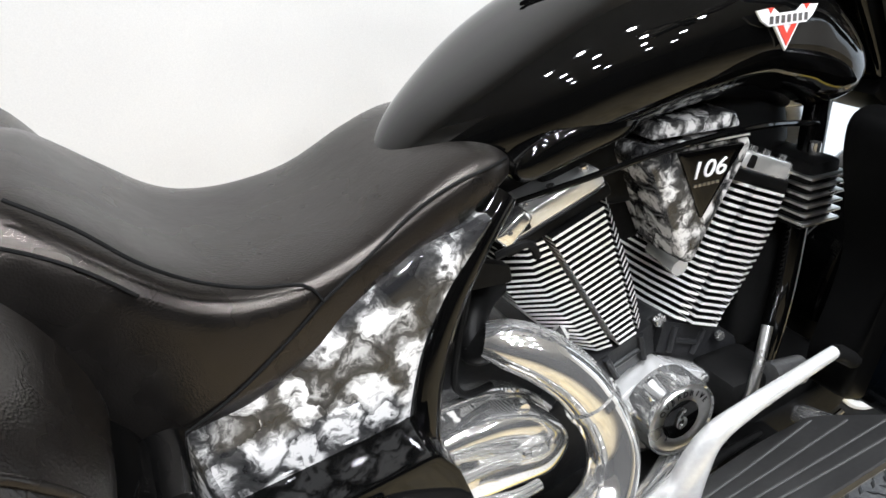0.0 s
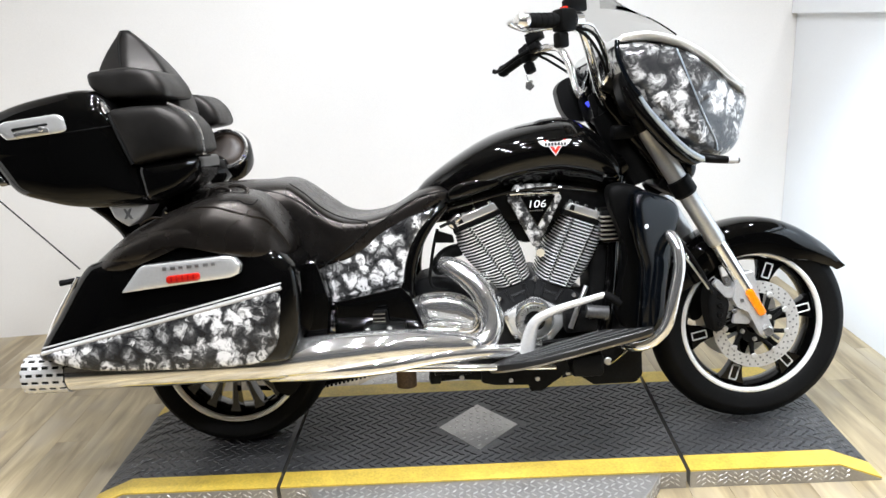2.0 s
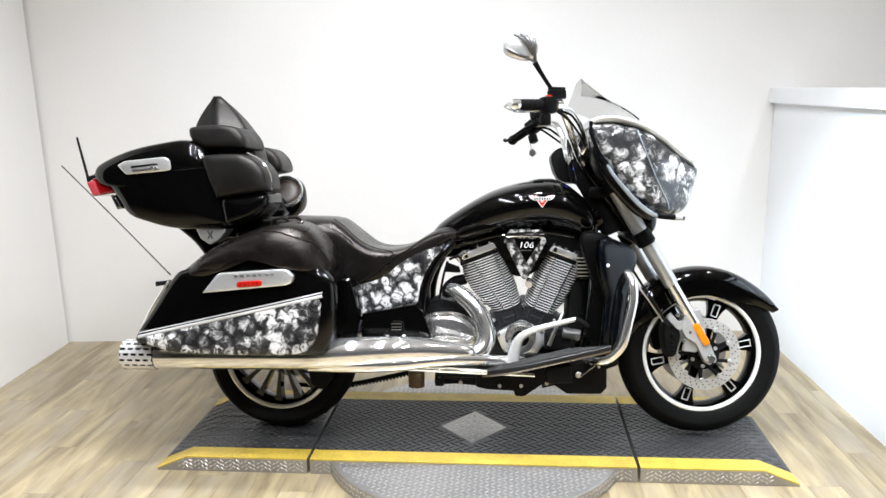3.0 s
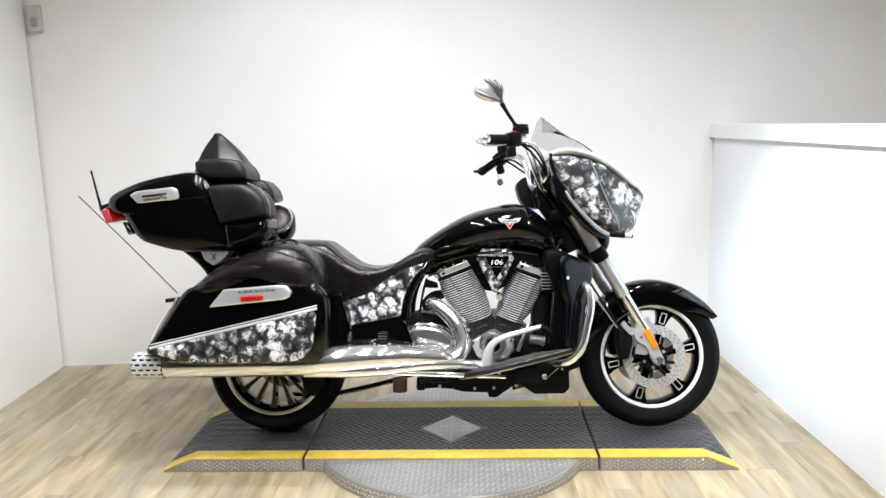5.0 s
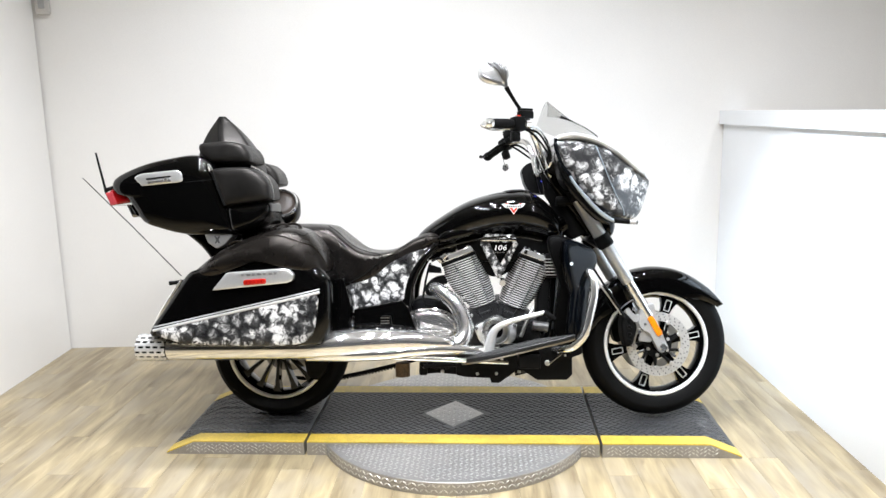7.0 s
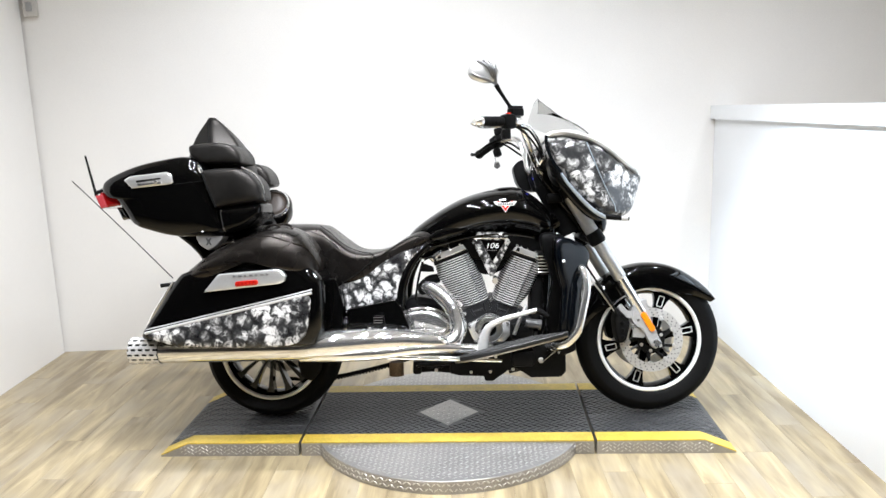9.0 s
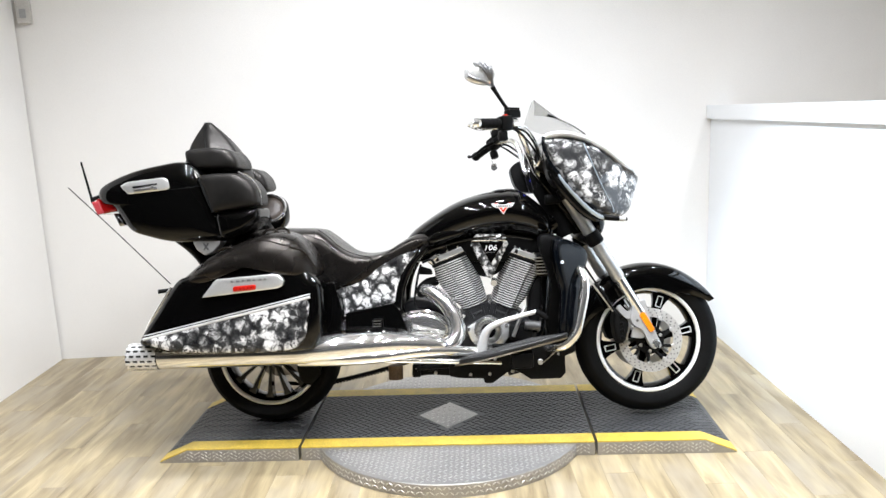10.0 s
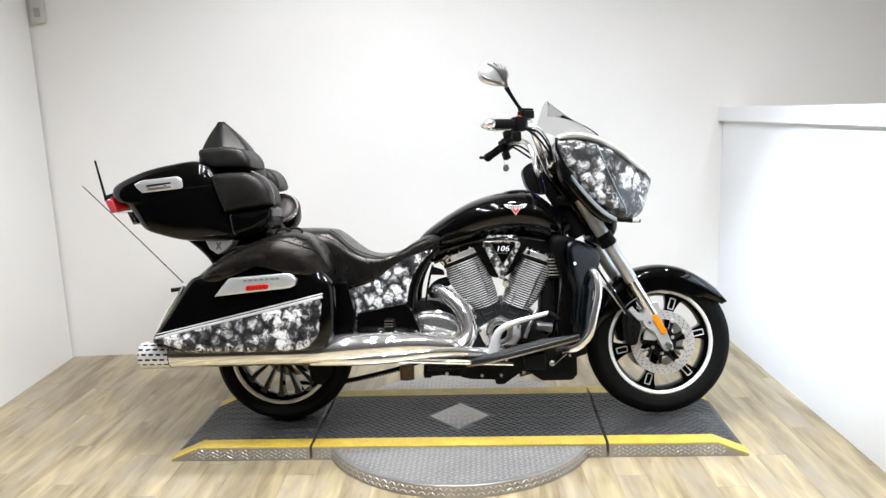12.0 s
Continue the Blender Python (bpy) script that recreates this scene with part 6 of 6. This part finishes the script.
part("fairing_lower", hull([(1.36, 0, 0.07, 0.84, 0.98, 3), (1.42, 0, 0.085, 0.80, 0.95, 3), (1.46, 0, 0.13, 0.788, 0.92, 3), (1.49, 0, 0.12, 0.795, 0.90, 2.6), (1.51, 0, 0.07, 0.825, 0.88, 2.2)], 5, 28), NAVY, fair, "gloss blue-black fairing chin", 60)
part("fairing_top", hull([(1.225, 0, 0.262, 1.190, 1.213, 4), (1.30, 0, 0.274, 1.198, 1.222, 4), (1.37, 0, 0.270, 1.184, 1.208, 4), (1.43, 0, 0.262, 1.158, 1.184, 4), (1.49, 0, 0.246, 1.122, 1.147, 4), (1.55, 0, 0.218, 1.080, 1.104, 4), (1.61, 0, 0.182, 1.050, 1.070, 4), (1.655, 0, 0.09, 1.028, 1.042, 3)], 5, 32), SILVER, fair, "silver top edge of the fairing")
for s in (-1, 1):
    part("top_trim", tube([(1.236, s * 0.258, 1.208), (1.30, s * 0.270, 1.213), (1.38, s * 0.266, 1.196), (1.44, s * 0.256, 1.170), (1.49, s * 0.244, 1.140), (1.55, s * 0.216, 1.098), (1.61, s * 0.180, 1.064)], 0.0075, seg=10), SILVER, fair, "silver edge trim")
# dashboard
dash = part("dashboard", hull([(1.226, 0.045, 0.07, 1.0, 1.08, 3), (1.245, 0.04, 0.10, 0.985, 1.10, 3), (1.285, 0.03, 0.16, 0.975, 1.14, 3), (1.33, 0.0, 0.22, 0.96, 1.175, 3), (1.37, 0, 0.24, 0.93, 1.17, 3)], 4, 28), MATTE, fair, "black dashboard")
part("display", turned(box(-0.004, 0.004, -0.050, 0.050, -0.024, 0.024, 0.003), pose(1.232, 0.047, 1.046, 0, -40, 0)), SCREEN, dash, "lit blue display")
part("display_hood", turned(box(-0.02, 0.02, -0.055, 0.055, -0.006, 0.006, 0.004), pose(1.240, 0.047, 1.085, 0, -10, 0)), SATIN, dash)
for y in (-0.015, 0.109):
    part("display_cheek", pillow(rounded([(1.195, 1.075), (1.235, 1.095), (1.265, 1.06), (1.245, 1.0), (1.215, 1.0)], 0.012), y - 0.006, y + 0.006, 0.003), SATIN, dash)
for y in (-0.12, 0.12):
    g = part("gauge", tube([(1.255, y, 1.11), (1.225, y, 1.125)], 0.045, seg=24, smooth=False), SATIN, dash, "round gauge")
    part("gauge_ring", tube([(1.228, y, 1.1235), (1.222, y, 1.1265)], 0.047, seg=24, smooth=False), CHROME, g)
for y in (-0.20, 0.21):
    part("dash_speaker", pillow(rounded([(x + (0.14 if y < 0 else 0.045), z + (0.0 if y < 0 else 0.015)) for x, z in ((1.09, 1.105), (1.115, 1.135), (1.19, 1.155), (1.25, 1.12), (1.24, 1.03), (1.20, 0.99), (1.13, 1.00), (1.105, 1.04))], 0.02), y - math.copysign(0.04, y), y + math.copysign(0.04, y), 0.02), SATIN, dash, "black speaker housing")
# windscreen
ws = []
for i in range(13):
    u = -1 + 2 * i / 12
    col = []
    for k in range(9):
        v = k / 8
        zc, xc = 1.186 + 0.203 * v, 1.402 - 0.202 * v
        col.append((xc - 0.026 * u * u * (1 - 0.10 * v) + 0.006 * math.sin(3 * v), 0.225 * u * (1 - 0.22 * v), zc - (0.02 + 0.075 * v) * u * u * v + 0.015 * u * u * (1 - v)))
    ws.append(col)
bm = bmesh.new()
V = [[[bm.verts.new((x + o, y, z + o * 0.8)) for x, y, z in col] for col in ws] for o in (0.0, 0.0035)]
for i in range(12):
    for k in range(8):
        for layer in V:
            bm.faces.new((layer[i][k], layer[i + 1][k], layer[i + 1][k + 1], layer[i][k + 1]))
for i in range(12):
    for k in (0, 8):
        bm.faces.new((V[0][i][k], V[0][i + 1][k], V[1][i + 1][k], V[1][i][k]))
for k in range(8):
    for i in (0, 12):
        bm.faces.new((V[0][i][k], V[0][i][k + 1], V[1][i][k + 1], V[1][i][k]))
wind = part("windscreen", bm, SMOKE, bike, "lightly smoked clear windscreen", 60)
wind.visible_shadow = False
steered(fair, STEER @ Matrix.Translation((-0.024, 0, -0.010)))
steered(wind, STEER)

# ---- handlebars ----
BARS = {-1: [(1.315, -0.055, 1.015), (1.270, -0.065, 1.022), (1.225, -0.072, 1.045), (1.195, -0.10, 1.080), (1.162, -0.20, 1.138), (1.135, -0.265, 1.20), (1.110, -0.30, 1.243), (1.05, -0.375, 1.251), (0.955, -0.435, 1.247)],
        1: [(1.29, 0.10, 1.0), (1.255, 0.125, 1.005), (1.224, 0.139, 1.022), (1.190, 0.142, 1.06), (1.165, 0.150, 1.098), (1.148, 0.20, 1.19), (1.112, 0.255, 1.245), (1.020, 0.355, 1.233), (0.955, 0.425, 1.195)]}
for s in (-1, 1):
    L = BARS[s]
    bar = part("handlebar", tube(L, 0.0135, seg=16, n=7), CHROME, bike, "chrome handlebar")
    a, b = np.array(L[-2]), np.array(L[-1])
    d = (b - a) / np.linalg.norm(b - a)
    yaw, tilt = math.degrees(math.atan2(d[1], d[0])), math.degrees(math.asin(-d[2]))

    def on_bar(u, out=0.0, up=0.0):
        q = a + d * u
        return tuple(q + np.array((-d[1], d[0], 0)) * out + np.array((0, 0, up)))

    def at_bar(u, out=0.0, up=0.0, turn=0.0):
        return pose(*on_bar(u, out, up), 0, tilt, yaw + turn)
    part("grip", tube([on_bar(0.012), on_bar(0.02), on_bar(0.11)], [0.016, 0.0185, 0.0185], seg=16, smooth=False), RUBBER, bar, "black rubber grip")
    for k in range(5):
        part("grip_rib", tube([on_bar(0.03 + 0.018 * k), on_bar(0.036 + 0.018 * k)], 0.0196, seg=16, smooth=False), RUBBER, bar)
    part("grip_end", tube([on_bar(0.108), on_bar(0.114), on_bar(0.128), on_bar(0.140)], [0.0195, 0.022, 0.021, 0.012], seg=16, smooth=False), CHROME if s < 0 else RUBBER, bar)
    sw = part("switch_box", turned(box(-0.024, 0.026, -0.024, 0.024, -0.030, 0.028, 0.009), at_bar(-0.014)), SATIN, bar, "black switch housing")
    part("switch_button", turned(box(-0.010, 0.006, -0.030 if s < 0 else 0.02, -0.02 if s < 0 else 0.03, -0.006, 0.012, 0.003), at_bar(-0.012)), MATTE, sw)
    part("switch_button", turned(box(-0.012, 0.004, -0.010, 0.010, 0.026, 0.034, 0.003), at_bar(-0.012)), REDPAINT if s < 0 else MATTE, sw)
    part("switch_pod", turned(box(-0.012, 0.020, -0.016, 0.016, -0.070, -0.030, 0.007), at_bar(-0.004)), SATIN, sw)
    part("bar_clamp", tube([on_bar(-0.068), on_bar(-0.045)], 0.0195, seg=16, smooth=False), CHROME if s < 0 else SATIN, bar)
    part("master_cylinder", turned(box(-0.036, 0.026, -0.018, 0.018, -0.014, 0.018, 0.006), at_bar(-0.045, 0.0, 0.034, 6)), SATIN, bar, "black fluid reservoir")
    part("reservoir_cap", turned(box(-0.034, 0.024, -0.016, 0.016, 0.018, 0.026, 0.003), at_bar(-0.045, 0.0, 0.034, 6)), MATTE, bar)
    part("lever", tube([on_bar(-0.055, -0.035 * s * -1, -0.01), on_bar(0.0, -0.055 * s * -1, -0.012), on_bar(0.07, -0.055 * s * -1, -0.016), on_bar(0.115, -0.048 * s * -1, -0.006), on_bar(0.128, -0.046 * s * -1, 0.002)], [0.009, 0.007, 0.006, 0.007, 0.009], seg=10), CHROME if s < 0 else SATIN, bar, "control lever")
    part("lever_perch", turned(box(-0.026, 0.020, -0.016, 0.016, -0.012, 0.012, 0.005), at_bar(-0.058, 0.02 * s, -0.004)), CHROME if s < 0 else SATIN, bar)
    ex, ey, ez = on_bar(-0.05)
    for k in range(2):
        part("cable", tube([(ex + 0.008 * k, ey - s * 0.004 * k, ez - 0.02), (ex + 0.045 + 0.014 * k, ey - s * (0.035 + 0.012 * k), ez - 0.05 + 0.014 * k), (L[4][0] + 0.030 + 0.012 * k, L[4][1] - s * (0.005 + 0.010 * k), L[4][2] + 0.01), (L[3][0] + 0.035, L[3][1] - s * 0.006 * k, L[3][2] - 0.01), (1.285, L[2][1], 1.0)], [0.005, 0.0045, 0.0045, 0.005, 0.005], seg=8), RUBBER, bar, "black cable")
part("bar_riser", box(1.265, 1.335, -0.085, 0.15, 0.968, 1.006, 0.010), GLOSS, bike, "black handlebar clamp")
part("clamp_screw", tube([(1.30, -0.085, 0.988), (1.335, -0.092, 0.995)], 0.011, seg=10, smooth=False), CHROME, bike)
part("yoke_bolt", bolt(1.308, -0.10, 0.953, 0.009, 0.008), CHROME, bike)
part("yoke_block", box(1.235, 1.30, -0.10, 0.05, 0.93, 0.972, 0.008), SATIN, bike, "black steering head block")
part("cable_loop", tube([(1.11, -0.33, 1.245), (1.15, -0.29, 1.24), (1.195, -0.22, 1.18), (1.225, -0.15, 1.10), (1.25, -0.11, 1.04)], 0.004, seg=8), CHROME, bike, "braided hose")
part("key_tag", pillow(rounded([(1.015, 1.118), (1.018, 1.142), (1.040, 1.146), (1.048, 1.122), (1.032, 1.108)], 0.004), 0.364, 0.356, 0.002), CHROME, bike, "small chrome tag")
part("tag_string", tube([(1.02, 0.36, 1.165), (1.027, 0.36, 1.142)], 0.0012, seg=6, smooth=False), SATIN, bike)
# mirror on the near bar
mir = part("mirror", tube([(1.105, -0.350, 1.285), (1.072, -0.355, 1.310), (1.035, -0.375, 1.362), (1.016, -0.388, 1.392)], [0.008, 0.007, 0.0075, 0.010], seg=12), SATIN, bike, "dark mirror stem with clawed bracket and chrome mirror")
shell = []
for a0 in range(28):
    a = 2 * math.pi * a0 / 28
    shell.append((0.966 + 0.060 * math.copysign(abs(math.cos(a)) ** 0.8, math.cos(a)), 1.438 + 0.040 * math.copysign(abs(math.sin(a)) ** 0.75, math.sin(a))))
MM = Matrix.Translation((0.966, -0.41, 1.438)) @ Matrix.Rotation(radians(14), 4, "Y") @ Matrix.Translation((-0.966, 0.41, -1.438))
part("mirror_shell", turned(turned(pillow(shell, 0.010, -0.018, 0.016, 2.5), Matrix.Translation((0, -0.41, 0))), MM), SATINCHROME, mir, "rounded chrome mirror shell")
# bony claws that reach over the shell from its mount
for (x, z), (mx, mz) in (((0.945, 1.478), (0.985, 1.452)), ((0.968, 1.480), (0.994, 1.452)), ((0.990, 1.475), (1.003, 1.448)), ((1.012, 1.462), (1.014, 1.438))):
    part("claw", tube([(1.014, -0.398, 1.398), ((1.014 + mx) / 2, -0.432, (1.400 + mz) / 2), (mx, -0.438, mz), ((mx + x) / 2, -0.436, (mz + z) / 2 + 0.004), (x, -0.428, z)], [0.008, 0.0055, 0.0068, 0.0048, 0.0042], seg=8), GUNMETAL, mir, "slender jointed claw")
part("claw", tube([(1.014, -0.396, 1.398), (0.985, -0.425, 1.404), (0.952, -0.434, 1.416), (0.925, -0.426, 1.432)], [0.008, 0.0065, 0.0055, 0.004], seg=8), GUNMETAL, mir)
